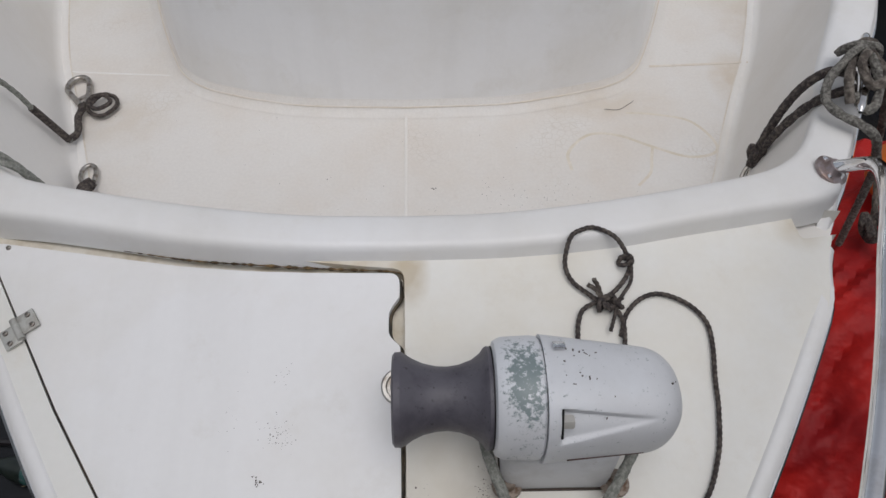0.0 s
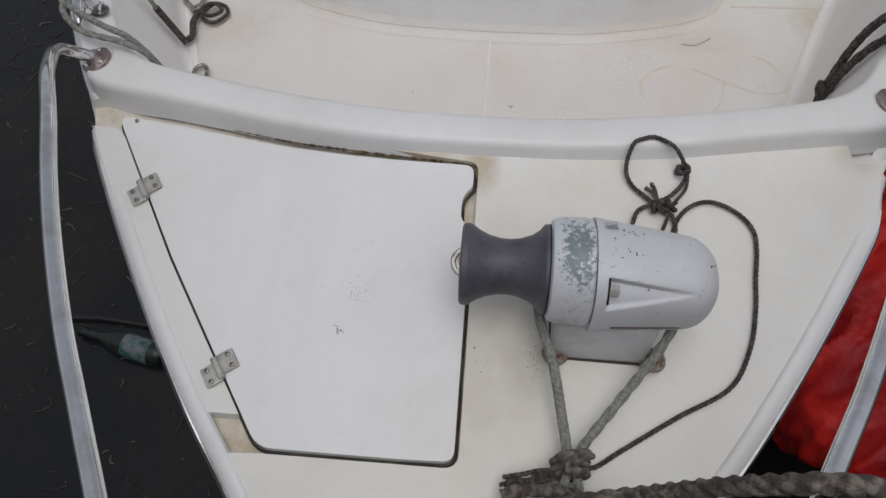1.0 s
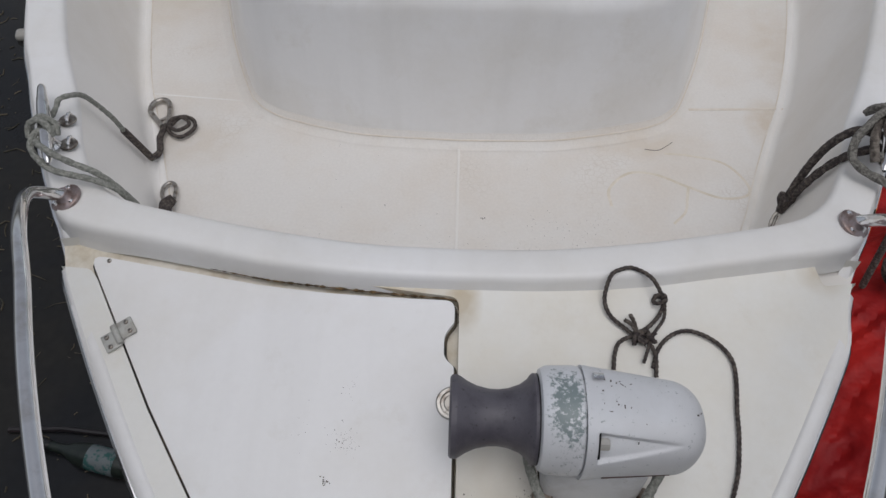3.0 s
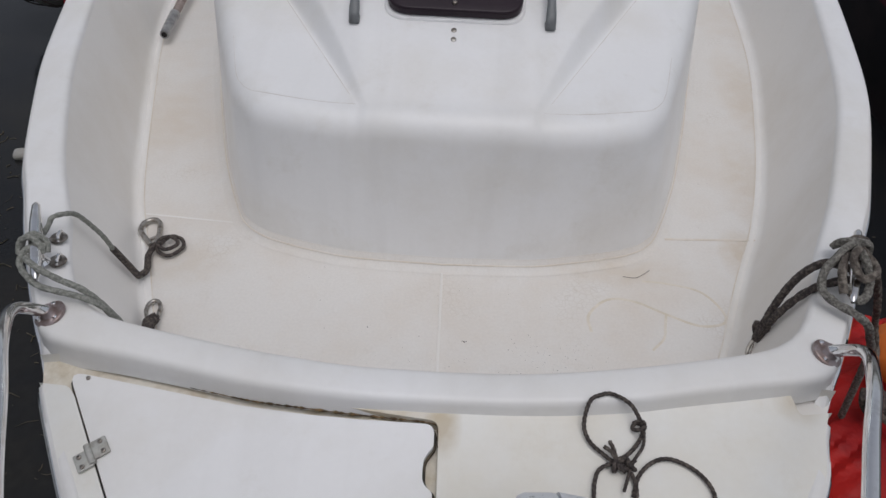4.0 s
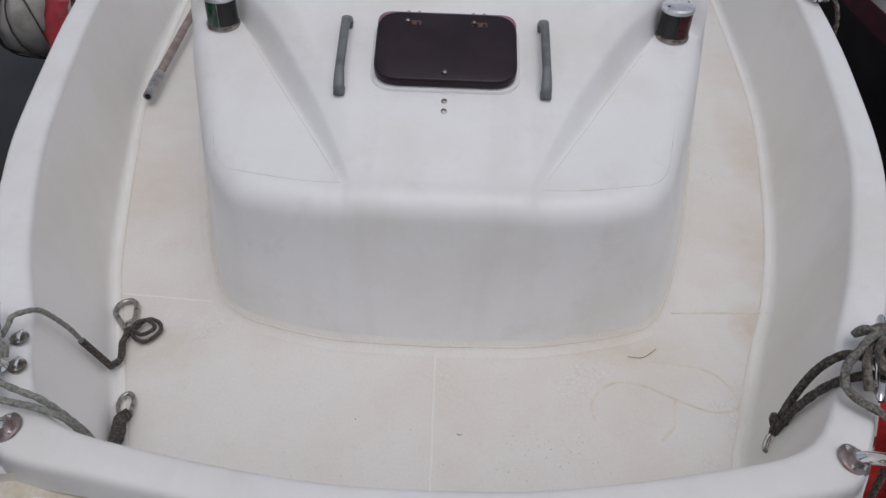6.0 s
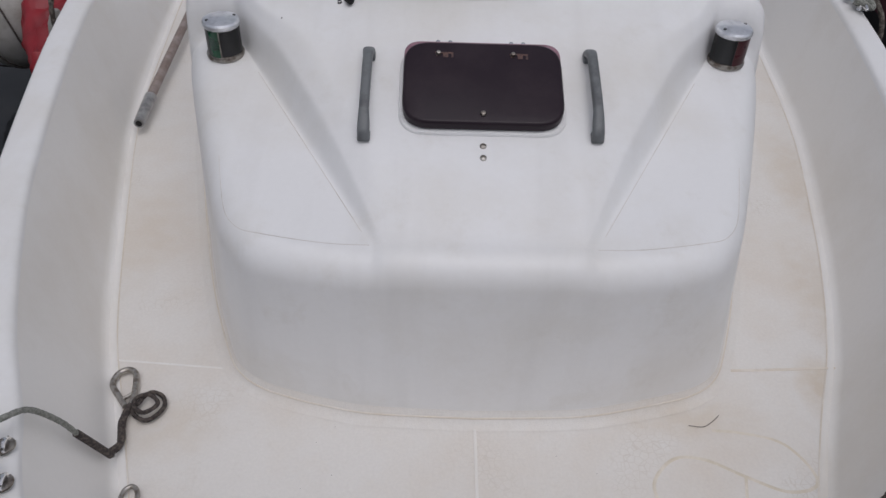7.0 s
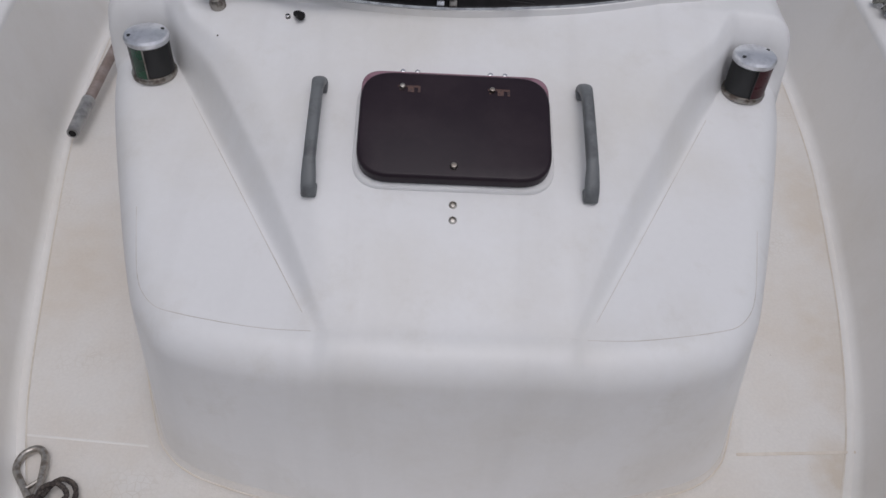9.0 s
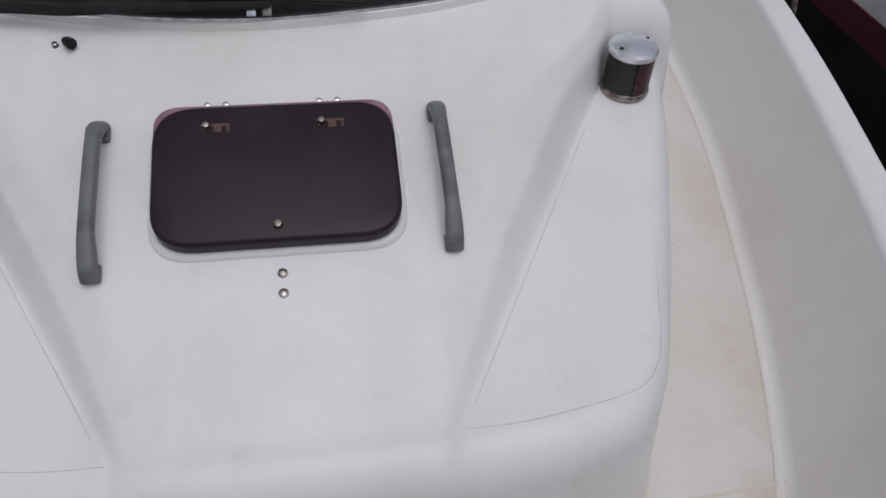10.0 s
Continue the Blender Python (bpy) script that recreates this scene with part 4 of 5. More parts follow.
TILT_OUT = math.degrees(math.atan2(.80 - .72, .195))
for s, text in ((-1, "stainless mooring cleat on the gunwale with grey ropes"), (1, "stainless mooring cleat on the gunwale buried in rope")):
    cleat(Matrix.Translation((.760, -.248, .277) if s > 0 else (-.730, -.293, .277)) @ pose(0, 0, 0, 0, 0, -s * TILT_OUT), text)
for s in (-1, 1):
    c = cleat(Matrix.Translation((s * 1.185 + .018, 1.36, .285)) @ pose(0, 0, 0, 0, 0, -s * 9) @ Matrix.Diagonal((.75, .75, .75, 1)), "small weathered stern-side cleat with rope turns")
    wrap = thing("cleat_turns", "grey rope turned round the far cleat", "rope")
    put("turn", braid([(s * (1.185 + .026 * math.sin(2 * t)) + .018, 1.36 + .045 * math.cos(t), .308 + .010 * math.sin(3 * t)) for t in np.linspace(0, 7, 40)], 0.009), ROPE_GREY, wrap)
    put("tail", braid([(s * 1.20 + .018, 1.40, .312), (s * 1.245 + .018, 1.38, .296), (s * 1.275 + .018, 1.34, .22), (s * 1.28 + .018, 1.33, .05), (s * 1.28 + .018, 1.33, -.2)], 0.008), ROPE_BROWN, wrap)
for y in (-.250, -.311):
    x = -.716 if y > -.28 else -.694
    eye = thing("lacing_eye", "small stainless lacing eye at the gunwale's inner edge", "eye", group="lacing eyes")
    put("pad", moved(turned([(.016, 0), (.015, .003), (.006, .004)], 18), Matrix.Translation((x, y, .272))), DULL, eye)
    put("ring", tube([(x + .004, y + .011 * math.cos(t), .275 + .011 * math.sin(t)) for t in np.linspace(0, math.pi, 14)], 0.0032, 8), STEEL, eye)


# ---- ropes in the well ----
def lash(name, label, lines, mat, r, make=braid, cat="rope"):
    t = thing(name, label, cat)
    for pname, pts in lines:
        put(pname, make(pts, r), mat, t)
    return t


lanyard = thing("lanyard", "thin dark lanyard from the cleat to a snap hook", "lanyard")
put("line", braid([(-.735, -.262, .290), (-.729, -.243, .300), (-.725, -.234, .308), (-.714, -.220, .305), (-.706, -.194, .285), (-.702, -.172, .25), (-.691, -.149, .19), (-.684, -.133, .13), (-.674, -.118, .08), (-.664, -.104, .03)], 0.0050), ROPE_GREY, lanyard)
put("whipping", tube([(-.686, -.137, .145), (-.675, -.120, .085), (-.666, -.106, .035)], 0.0072, 10), ROPE_DARK, lanyard)
put("tail", braid([(-.68, -.090, .016), (-.663, -.071, .020), (-.675, -.021, .018), (-.672, .02, .016)], 0.0075), ROPE_DARK, lanyard)
put("coil", braid([(-.66, .018, .018), (-.645, .052, .014), (-.618, .046, .012), (-.608, .018, .012), (-.631, -.012, .012), (-.66, .0, .014), (-.665, .03, .02), (-.64, .04, .024), (-.618, .02, .022), (-.64, -.002, .022), (-.668, .016, .02)], 0.0046), ROPE_DARK, lanyard)
hook = thing("snap_hook", "pear-shaped steel snap hook lying on the floor", "hook")
put("bow", tube(glide([(-.682, .018, .014), (-.70, .04, .012), (-.724, .072, .011), (-.722, .100, .011), (-.703, .112, .011), (-.686, .100, .011), (-.676, .062, .012), (-.672, .022, .014)], 50), 0.0062, 12), TARNISH, hook)
put("gate", tube([(-.695, .032, .014), (-.676, .050, .014)], 0.004, 8), DULL, hook)
hook2 = thing("snap_hook", "small steel snap hook with a dark lashing", "hook")
put("bow", tube(glide([(-.610, -.225, .020), (-.628, -.192, .014), (-.630, -.166, .012), (-.617, -.155, .012), (-.604, -.170, .012), (-.598, -.205, .018)], 40), 0.0046, 12), TARNISH, hook2)
put("lashing", braid([(-.603, -.212, .020), (-.607, -.235, .026), (-.600, -.262, .03), (-.597, -.30, .03)], 0.014), ROPE_DARK, hook2)

lash("cleat_line", "weathered grey rope hitched round the cleat into the well", [
    ("strand", [(-.703, -.313, .312), (-.730, -.325, .313), (-.736, -.351, .303), (-.711, -.380, .298), (-.685, -.395, .293), (-.658, -.399, .288), (-.630, -.402, .284), (-.606, -.404, .276), (-.584, -.402, .256), (-.572, -.392, .20), (-.562, -.378, .10)]),
    ("strand", [(-.715, -.330, .300), (-.725, -.346, .310), (-.690, -.376, .318), (-.670, -.380, .306), (-.649, -.382, .294), (-.624, -.386, .285), (-.604, -.390, .270), (-.586, -.388, .235), (-.574, -.376, .17), (-.566, -.37, .06)]),
    ("turn", [(-.742, -.330, .300), (-.750, -.314, .302), (-.742, -.303, .318), (-.722, -.300, .326), (-.704, -.306, .312), (-.702, -.318, .300)]),
    ("turn", [(-.752, -.322, .296), (-.748, -.310, .316), (-.730, -.309, .327), (-.712, -.316, .320), (-.704, -.328, .306)])], ROPE_GREY, 0.0058)

tangle = thing("rope_tangle", "tangle of brown and grey ropes heaped on the cleat", "rope")
for pname, pts, r, mt in (
        ("line", [(.641, -.254, .105), (.643, -.251, .135), (.649, -.247, .18), (.659, -.244, .227), (.674, -.241, .264), (.694, -.240, .290), (.715, -.245, .305), (.75, -.26, .305)], .008, ROPE_DARK),
        ("line", [(.642, -.258, .11), (.647, -.260, .15), (.656, -.268, .20), (.671, -.274, .243), (.690, -.278, .272), (.715, -.285, .295), (.745, -.29, .31)], .008, ROPE_DARK),
        ("bight", [(.760, -.225, .335), (.735, -.240, .342), (.709, -.263, .332), (.687, -.283, .318), (.682, -.308, .298), (.697, -.336, .293), (.723, -.352, .288), (.752, -.364, .272), (.800, -.33, .20), (.86, -.28, .09), (.91, -.25, -.15)], .0078, ROPE_MID),
        ("turn", [(.752, -.198, .312), (.768, -.204, .332), (.796, -.196, .318), (.792, -.213, .308), (.752, -.230, .322), (.722, -.268, .336), (.710, -.298, .328), (.712, -.325, .305)], .0078, ROPE_BROWN),
        ("turn", [(.758, -.229, .333), (.759, -.262, .338), (.768, -.29, .314), (.756, -.322, .302), (.735, -.335, .300), (.72, -.31, .312)], .0078, ROPE_MID),
        ("turn", [(.79, -.20, .30), (.765, -.182, .305), (.742, -.19, .30), (.75, -.21, .33), (.785, -.215, .33), (.80, -.21, .305)], .0075, ROPE_MID),
        ("turn", [(.775, -.23, .31), (.75, -.25, .345), (.73, -.28, .345), (.745, -.305, .325), (.775, -.29, .325), (.785, -.26, .32), (.76, -.24, .34)], .0075, ROPE_BROWN),
        ("tail", [(.775, -.24, .325), (.80, -.235, .30), (.835, -.226, .245), (.894, -.187, .14), (.955, -.135, 0.03), (.978, -.158, -.04), (.972, -.212, -.085), (.961, -.252, -.10), (.965, -.283, -.10), (.985, -.310, -.105), (1.01, -.36, -.13)], .0075, ROPE_BROWN)):
    put(pname, braid(pts, r), mt, tangle)
put("eye_splice", tube(glide([(.640, -.256, .10), (.628, -.264, .092), (.620, -.280, .080), (.628, -.282, .075), (.638, -.264, .09)], 24), 0.004, 8), DULL, tangle)
put("knot", braid([(.643 + .011 * math.cos(t), -.254 + .011 * math.sin(1.4 * t), .122 + .016 * math.sin(2.2 * t)) for t in np.linspace(0, 12, 44)], .0058), ROPE_DARK, tangle)
put("whipping", braid([(.638, -.259, .098), (.641, -.254, .12), (.646, -.251, .15)], 0.0095), ROPE_DARK, tangle)
put("knot", braid([(.962 + .022 * math.cos(t), -.252 + .024 * math.sin(1.6 * t), -.097 + .014 * math.sin(2.3 * t)) for t in np.linspace(0, 13, 40)], .009), ROPE_DARK, tangle)


# ---- on the cabin top ----
def on_roof(x, y, up=0.0, turn=0.0):
    e = 0.01
    n = Vector((-(roof_z(x + e, y) - roof_z(x - e, y)) / (2 * e), -(roof_z(x, y + e) - roof_z(x, y - e)) / (2 * e), 1)).normalized()
    u = Vector((1, 0, 0)); u = (u - n * u.dot(n)).normalized()
    v = n.cross(u)
    m = Matrix((u, v, n)).transposed().to_4x4()
    return Matrix.Translation(Vector((x, y, roof_z(x, y))) + n * up) @ m @ pose(0, 0, 0, 0, 0, turn)


hatch = thing("deck_hatch", "small smoked acrylic deck hatch with rounded corners, closed", "hatch")
hm = on_roof(0, .411, -0.005)


def plate(w, h, r, low, high, bevel, front=0.0):
    o = rounded([(-w / 2 - front, -h / 2), (w / 2 + front, -h / 2), (w / 2, h / 2), (-w / 2, h / 2)], r, 9)
    return slab(o, lambda x, y: low, lambda x, y: high, bevel)


put("flange", moved(plate(.322, .216, .055, -.006, .010, .007), hm @ Matrix.Translation((0, .002, 0))), GEL, hatch, "white moulded rim")
# pink plate colours in the light through the pane's translucent edge
put("gasket", moved(plate(.305, .186, .034, .010, .0305, .003), hm @ Matrix.Translation((0, .0115, 0))), PINK_EDGE, hatch, "pinkish tint for the pane's translucent edge")
put("pane", moved(plate(.306, .199, .054, .014, .034, .006), hm @ Matrix.Translation((0, .0015, 0))), SMOKED, hatch, "smoked purple-black acrylic pane")
for x in (-.075, .070):
    legs = [moved(block(w, d, .0008, .0003), hm @ Matrix.Translation((x + px, .068 + py, .0342))) for w, d, px, py in ((.036, .004, 0, .003), (.004, .010, .016, -.003), (.010, .010, .003, -.003), (.003, .007, -.014, -.002))]
    hg = put("hinge", join(*legs), RUST, hatch, "rusty hinge seen through the pane")
    put("bolt", moved(turned([(0, .006), (.004, .005), (.0055, .0)], 12), hm @ Matrix.Translation((x - .011, .069, .0345))), DULL, hg)
    for d in (-.012, .012):
        put("screw", moved(turned([(0, .006), (.004, .005), (.006, .0)], 12), hm @ Matrix.Translation((x + d, .1115, .017))), STEEL, hatch)
put("knob", moved(turned([(0, .007), (.0045, .006), (.006, .003), (.006, 0)], 16), hm @ Matrix.Translation((-.001, -.077, .0335))), DULL, hatch)
for y in (.291, .2665):
    s = put("deck_screw", moved(turned([(0, .001), (.003, .0005), (.004, .003), (.006, .002), (.0065, 0)], 16), on_roof(0, y)), TARNISH)
    tagged(s, "small steel deck screw below the hatch", "screw", "screws")


def grab(x, y, turn):
    g = thing("grab_handle", "grey plastic grab handle screwed to the cabin top", "handle", group="grab handles")
    m = on_roof(x, y, 0.0, turn) @ Matrix.Diagonal((1, 0.93, 1, 1))
    path = [(0, -.115, .004), (0, -.108, .014), (0, -.088, .022), (0, -.066, .030), (0, -.03, .032), (0, .03, .032), (0, .075, .030), (0, .095, .024), (0, .108, .014), (0, .114, .003)]
    rings = []
    for k, p in enumerate(glide(path, 40)):
        w = np.interp(k / 39, (0, .12, .25, .8, .9, 1), (.0115, .0115, .0095, .0095, .0115, .0115))
        prev, nxt = glide(path, 40)[max(0, k - 1)], glide(path, 40)[min(39, k + 1)]
        d = nxt - prev
        d /= np.linalg.norm(d)
        up = np.array((0, -d[2], d[1]))
        rings.append([p + np.array((w * math.copysign(abs(math.cos(a)) ** .7, math.cos(a)), 0, 0)) + up * 0.0085 * math.copysign(abs(math.sin(a)) ** .7, math.sin(a)) for a in np.linspace(0, 2 * math.pi, 16, endpoint=False)])
    put("grip", moved(loft(rings), m), HANDLE_GREY, g)
    for yy in (-.108, .104):
        put("foot", moved(block(.024, .026, .010, .004, (0, yy, .004), 2), m), HANDLE_GREY, g)
    return g


grab(-.222, .399, 0)
grab(.214, .407, 0)


def nav_light(x, y, lens, label, word):
    n = thing("navigation_light", label, "lamp", group="navigation lights")
    m = pose(x, y, roof_z(x, y) + 0.001) @ Matrix.Diagonal((1, 1, 0.86, 1))
    put("base", moved(turned([(.0395, -.004), (.0405, .004), (.0395, .007), (.036, .009)], 36), m), DULL, n, "tarnished base ring")
    put("body", moved(turned([(.0365, .007), (.0365, .078)], 36), m), DARK_BACK, n)
    s = 1 if x > 0 else -1
    angs = np.linspace(-math.pi / 2, math.pi / 2 - .95, 16) if s > 0 else np.linspace(math.pi + .95, 1.5 * math.pi + 0.0, 16)
    put("lens", moved(loft([[(.038 * math.cos(a), .038 * math.sin(a), z) for a in angs] for z in (.008, .03, .055, .077)], False), m), lens, n, word)
    put("divider", moved(tube([(.0378 * math.cos(-math.pi / 2), .0378 * math.sin(-math.pi / 2), z) for z in (.008, .045, .077)], .0013, 6), m), DULL if s < 0 else DARK_BACK, n)
    cap = put("cap", moved(turned([(.0375, .076), (.0395, .079), (.0395, .087), (.037, .092), (.025, .096), (0, .0975)], 40), m), BRIGHT, n, "dull chrome cap", 25)
    for a in (0.5, 0.5 + math.pi):
        put("screw", moved(turned([(0, .0985), (.0035, .098), (.0045, .094)], 10), m @ Matrix.Translation((.029 * math.cos(a), .029 * math.sin(a), -.0025))), DARK_BACK, cap)
    return n


nav_light(-.546, .633, GREEN_LENS, "chrome capped green navigation light on the cabin shoulder", "green lens")
nav_light(.552, .653, RED_LENS, "chrome capped red navigation light on the cabin shoulder", "red lens")

# fine scored line round each shoulder panel
for s in (-1, 1):
    pts = [(.20, .099), (.26, .100), (.32, .107), (.39, .120), (.43, .136), (.458, .165), (.474, .20), (.487, .25), (.503, .32)]
    line = glide([(s * x, y, 0) for x, y in pts], 60)
    put("scored_line", tube([(x, y, shell_z(x, y) + 0.0002) for x, y, _ in line], 0.00045, 5), HAIRLINE, cabin)

# ---- windscreen, wiper and fittings ----
SCREEN = [(-.69, .955), (-.65, .895), (-.587, .828), (-.475, .750), (-.38, .706), (-.286, .673), (-.19, .650), (-.097, .637), (.006, .634), (.11, .645), (.22, .666), (.336, .704), (.46, .758), (.587, .836), (.65, .90), (.69, .96)]
base_line = glide([(x, y + 0.026 * max(0.0, 1 - (x / 0.5) ** 2)) for x, y in SCREEN], 80)
screen = thing("windscreen", "curved glass windscreen in a black rubber seal", "windscreen")


def screen_band(low, high, out_low, out_high, thick):
    rings = []
    for x, y in base_line:
        z = ridge_z(x, y) - 0.004
        rings.append([(x, y + out_low, z + low), (x, y + out_high, z + high), (x, y + out_high + thick, z + high), (x, y + out_low + thick, z + low)])
    return loft(rings, True)


put("sill", screen_band(-.01, .012, -.012, -.008, .03), GEL, screen)
put("trim", screen_band(.010, .016, -.004, -.002, .02), CHROME, screen)
put("seal", screen_band(.012, .038, .002, .018, .02), BLACK, screen)
glass = put("glass", screen_band(.034, .42, .026, .30, .005), GLASS, screen)
glass.visible_shadow = False
put("top_seal", screen_band(.415, .45, .295, .32, .02), BLACK, screen)
# unseen pale sheet added to give the glass its bright look
backing = put("dashboard", loft([[(x * .96, y + .06, ridge_z(x, y) + .012), (x * .96, 1.45, .62)] for x, y in base_line], False), OFFWHITE, boat, "pale backing sheet added behind the glass, unseen")
wiper = thing("wiper", "black windscreen wiper parked along the seal", "wiper")
put("pivot", moved(turned([(.014, 0), (.014, .01), (.010, .018), (0, .02)], 18), on_roof(-.420, .668)), DULL, wiper)
put("arm", tube(glide([(-.420, .668, roof_z(-.420, .668) + .016), (-.440, .668, .612), (-.453, .676, .612), (-.442, .684, .614), (-.355, .682, .612), (-.27, .660, .616), (-.18, .653, .620), (-.077, .650, .621), (.0, .650, .621)], 50), np.interp(np.linspace(0, 1, 50), (0, .15, .3, .6, 1), (.008, .011, .011, .008, .005)), 8), BLACK, wiper)
put("blade", tube(glide([(-.24, .664, .624), (-.08, .658, .627), (.05, .656, .624), (.135, .656, .618)], 40), 0.0055, 8), BLACK, wiper)
put("clip", moved(block(.12, .006, .004, .001), pose(-.12, .662, .634)), CHROME, wiper)
jet = thing("washer_jet", "black washer nozzle with a small chrome screw", "nozzle")
put("nozzle", moved(tube([(-.006, .008, .004), (0, 0, .010), (.007, -.007, .012)], [.005, .007, .0078], 14), on_roof(-.274, .638)), BLACK, jet)
put("screw", moved(turned([(0, .005), (.004, .004), (.006, 0)], 12), on_roof(-.294, .642)), STEEL, jet)
for dx, mt in ((0.0, CHROME), (.022, DULL)):
    f = put("seal_clip", moved(block(.014, .006, .016, .002), pose(-.028 + dx, .664, .604, -32)), mt)
    tagged(f, "small metal clip on the windscreen seal", "clip", "seal clips")
put("lens_spot", moved(turned([(0, .0008), (.0012, .0008), (.0018, 0)], 8), on_roof(-.41, .60)), SPECK, cabin)

# ---- boat hook on the side deck ----
pole = thing("boat_hook", "grey-brown boat hook pole lying along the side deck", "pole")
put("shaft", tube([(-.936, 1.10, .042), (-.944, 1.35, .046), (-.960, 1.95, .056)], 0.0135, 16), WOOD, pole)
ferrule = put("ferrule", tube([(-.931, .985, .040), (-.932, 1.01, .040), (-.937, 1.13, .0425)], [.0145, .0155, .017], 18), ALLOY, pole, "dull metal end sleeve")
# black disc paints the shaded hollow of the sleeve's open end
put("bore", tube([(-.9309, .9838, .040), (-.9309, .9845, .040)], .0095, 14), BLACK, ferrule)

# ---- alongside ----
def blob_along(points, radii, sides=28, wrinkle=0.0, seed=1, count=60):
    path, t, u, v = frames_along(glide(points, count))
    rr = np.interp(np.linspace(0, 1, count), np.linspace(0, 1, len(radii)), radii)
    rings = []
    for k, (p, q, n, w) in enumerate(zip(path, rr, u, v)):
        ring = []
        for a in np.linspace(0, 2 * math.pi, sides, endpoint=False):
            d = n * math.cos(a) + w * math.sin(a)
            c = p + q * d
            fold = Vector((c[0] * 8 - c[1] * 11, c[1] * 2.5 + c[0] * 2, c[2] * 7 + seed))
            ring.append(c + d * wrinkle * (noise.turbulence(fold, 3, False) - 0.5))
        rings.append(ring)
    return loft(rings)


dinghy = thing("dinghy", "red fabric-covered inflatable dinghy moored alongside", "dinghy")
put("tube", blob_along([(.86, -.715, -.545), (.865, -.61, -.47), (.98, -.36, -.385), (1.15, -.05, -.38), (1.28, .25, -.40)], [.15, .195, .215, .235, .245, .25, .25, .25, .25, .24, .22, .15, .02], 128, .034, 1, 240), RED, dinghy, "wrinkled red fabric tube")
put("far_tube", blob_along([(1.05, -1.0, -.62), (1.4, -.7, -.55), (1.7, -.3, -.55), (1.8, .2, -.55)], [.03, .16, .18, .18, .03], 28, .02, 5), NAVY, dinghy)
bung = put("float", blob_along([(1.03, -.20, -.10), (1.05, -.12, -.08), (1.08, -.03, -.1)], [.01, .05, .06, .05, .01], 20), ORANGE)
tagged(bung, "small orange float beside the red dinghy", "float")


def far_boat(name, label, outline_, top, mat, trim, cover):
    b = thing(name, label, "boat")
    o = np.array(outline_)
    c = o.mean(0)
    put("hull", loft([[(x + (c[0] - x) * .12, y + (c[1] - y) * .05, SEA - .2) for x, y in o], [(x, y, top - .12) for x, y in o]]), mat, b)
    put("stripe", loft([[(x, y, top - .12) for x, y in o], [(x + (x - c[0]) * .01, y, top) for x, y in o]]), trim, b)
    rings = []
    for k in range(5):
        f = 1 - .22 * k
        rings.append([(c[0] + (x - c[0]) * f, c[1] + (y - c[1]) * (1 - .06 * k), top + .16 * math.sin(k / 4 * 1.5)) for x, y in o])
    put("cover", loft(rings), cover, b, angle=80)
    return b


far_boat("moored_boat", "dark hulled boat under a grey cover, moored alongside", rounded([(2.15, .9, .5), (3.9, 1.6, .3), (4.2, 7.0, .3), (2.3, 7.0, .3), (2.0, 3.0, 1.5)], .3), -.18, NAVY, MAROON, COVER)
net_ball = thing("fender", "large white ball fender in a dark net", "fender", pose(-2.12, 2.63, -.42))
put("ball", turned([(.0, -.25), (.12, -.22), (.21, -.13), (.25, 0), (.21, .13), (.12, .22), (.05, .26), (0, .27)], 36), OFFWHITE, net_ball, m=pose(-2.12, 2.63, -.42))
for k in range(9):
    a = math.pi * k / 9 + .1 * math.sin(3 * k)
    ring = []
    for t in np.linspace(0, 2 * math.pi, 40):
        d = Vector((math.cos(t) * math.cos(a) + .3 * math.sin(2 * t + k), math.cos(t) * math.sin(a) + .2 * math.sin(3 * t + 2 * k), math.sin(t) + .25 * math.cos(2 * t - k))).normalized() * .258
        ring.append((d.x - 2.12, d.y + 2.63, d.z - .42))
    put("net_cord", tube(ring, .0045, 6), ROPE_DARK, net_ball)
sheet = thing("tarpaulin", "crumpled red tarpaulin bundle afloat beside the hull", "tarpaulin")
put("fabric", blob_along([(-1.68, 1.9, -.44), (-1.80, 2.4, -.36), (-1.93, 3.1, -.36), (-2.05, 3.8, -.4)], [.04, .16, .2, .2, .05], 48, .04, 9), CRIMSON, sheet)
far_fender = thing("fender", "white sausage fender hung outside the gunwale", "fender")
put("body", blob_along([(-1.26, 1.36, .20), (-1.262, 1.36, .14), (-1.265, 1.36, .06), (-1.265, 1.36, .0)], [.012, .03, .036, .036, .03, .01], 20), OFFWHITE, far_fender)

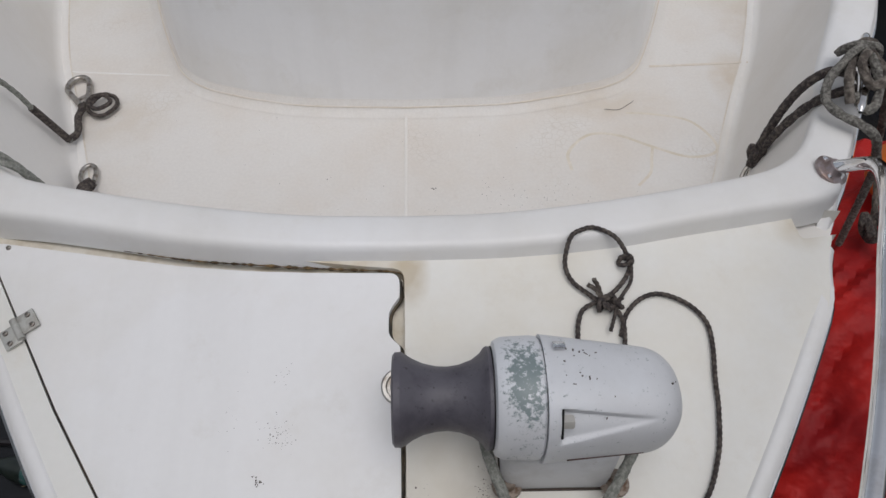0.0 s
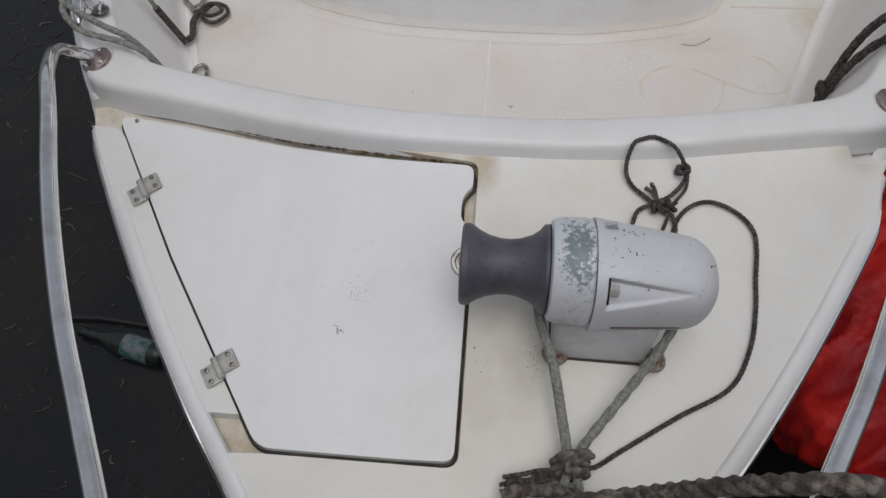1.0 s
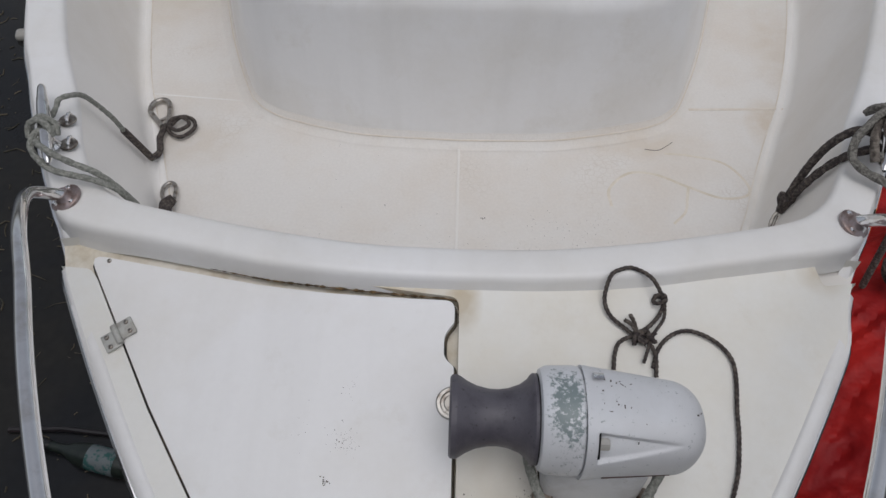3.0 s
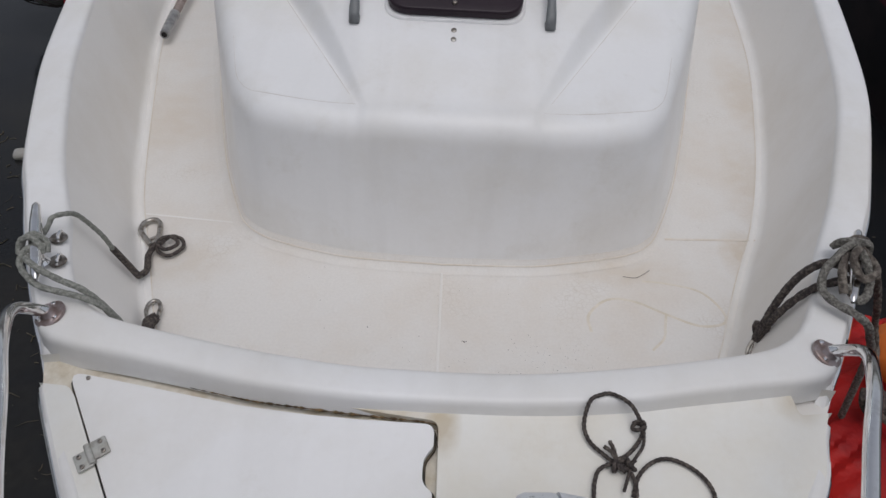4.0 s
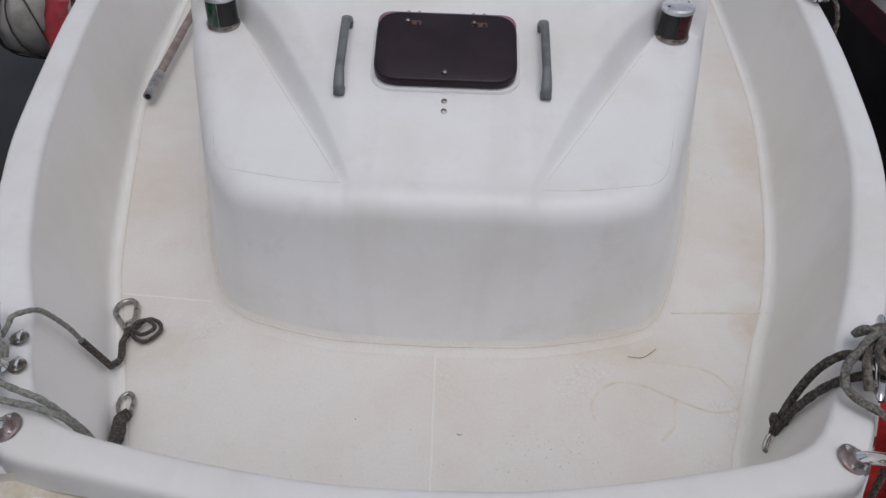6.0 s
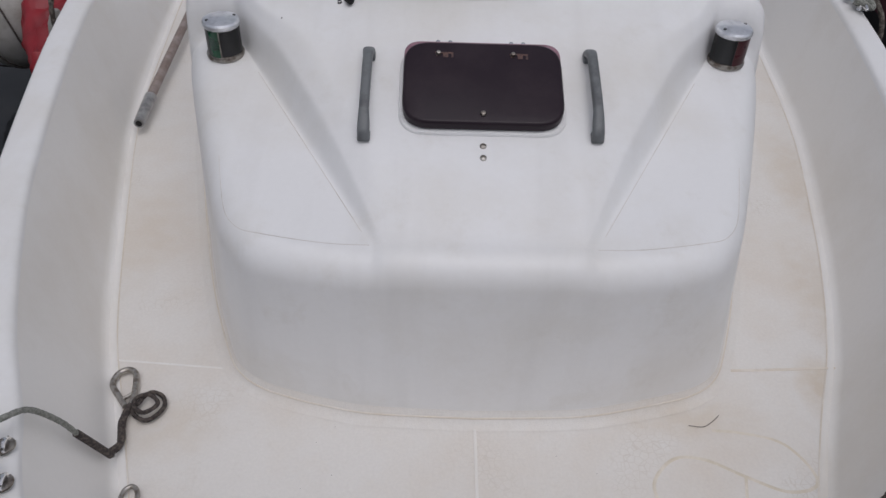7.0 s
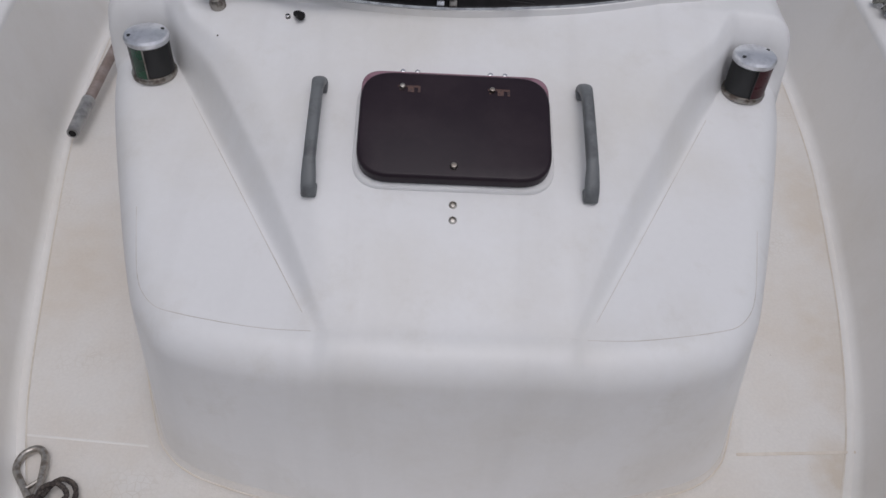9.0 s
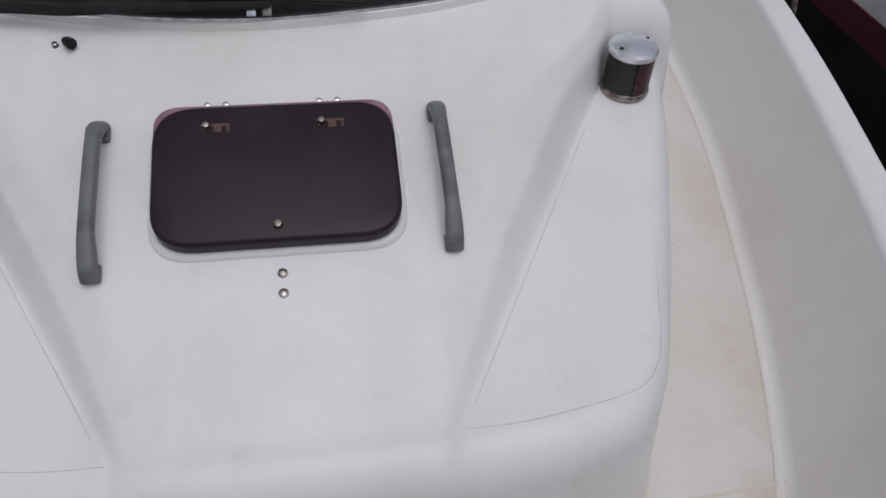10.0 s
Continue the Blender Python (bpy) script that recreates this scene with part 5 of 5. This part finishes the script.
# ---- afloat on the water ----
bottle = thing("bottle", "dirty glass bottle with a torn label floating on the water", "bottle")
bm_ = pose(-.872, -.470, SEA + .018) @ pose(0, 0, 0, 0, 0, 167) @ pose(0, 0, 0, 0, 90, 0)
put("glass", moved(turned([(0, -.02), (.028, -.018), (.034, -.01), (.035, .0), (.035, .12), (.030, .145), (.017, .175), (.0135, .19), (.0135, .232)], 28), bm_), BOTTLE, bottle)
put("label", moved(turned([(.0355, .02), (.0358, .022), (.0358, .10), (.0355, .102)], 28), bm_), PAPER, bottle)
put("cap", moved(turned([(.015, .225), (.0155, .228), (.0155, .25), (0, .252)], 20), bm_), DARK_BACK, bottle)
# thin dark tube along the bottle's far side
thin_tube = put("reed_stalk", tube([(-1.23, -.372, SEA + .006), (-1.08, -.364, SEA + .008), (-.93, -.376, SEA + .006)], .008, 8), NAVY)
tagged(thin_tube, "thin dark tube lying on the water by the bottle", "stalk")
geos = []
for _ in range(1700):
    x, y = rng.uniform(-3.2, -.4), rng.uniform(-1.6, 1.6)
    if rng.uniform() < .2:
        x = rng.uniform(.5, 3.0)
    length, a = rng.uniform(.008, .085) * rng.uniform(.25, 1), rng.uniform(0, 6.3)
    bend = rng.uniform(-.5, .5)
    pts = [(x, y, SEA + .002), (x + length * .5 * math.cos(a), y + length * .5 * math.sin(a), SEA + .003), (x + length * math.cos(a + bend), y + length * math.sin(a + bend), SEA + .002)]
    geos.append(tube(pts, rng.uniform(.0006, .0026), 4))
debris = put("floating_debris", join(*geos), LEAF)
tagged(debris, "bits of dead reed and leaf scattered on the water", "debris", kind="stuff")
chunk = put("polystyrene_scrap", moved(block(.15, .062, .040, .0195, segments=5), pose(-1.80, 1.415, SEA + .012, 0, 0, 14)), OFFWHITE)
tagged(chunk, "scrap of white polystyrene floating on the water", "scrap")

# every thing's origin at the middle of its foot
for ob in [o for o in scene.objects if o.type == "EMPTY" and o.parent is None and o.matrix_basis.translation.length < 1e-6]:
    spots = [c.matrix_basis @ Vector(k) for c in ob.children_recursive for k in c.bound_box]
    foot = Matrix.Translation(((min(p.x for p in spots) + max(p.x for p in spots)) / 2, (min(p.y for p in spots) + max(p.y for p in spots)) / 2, min(p.z for p in spots)))
    ob.matrix_basis = foot
    for c in ob.children:
        c.matrix_parent_inverse = foot.inverted()
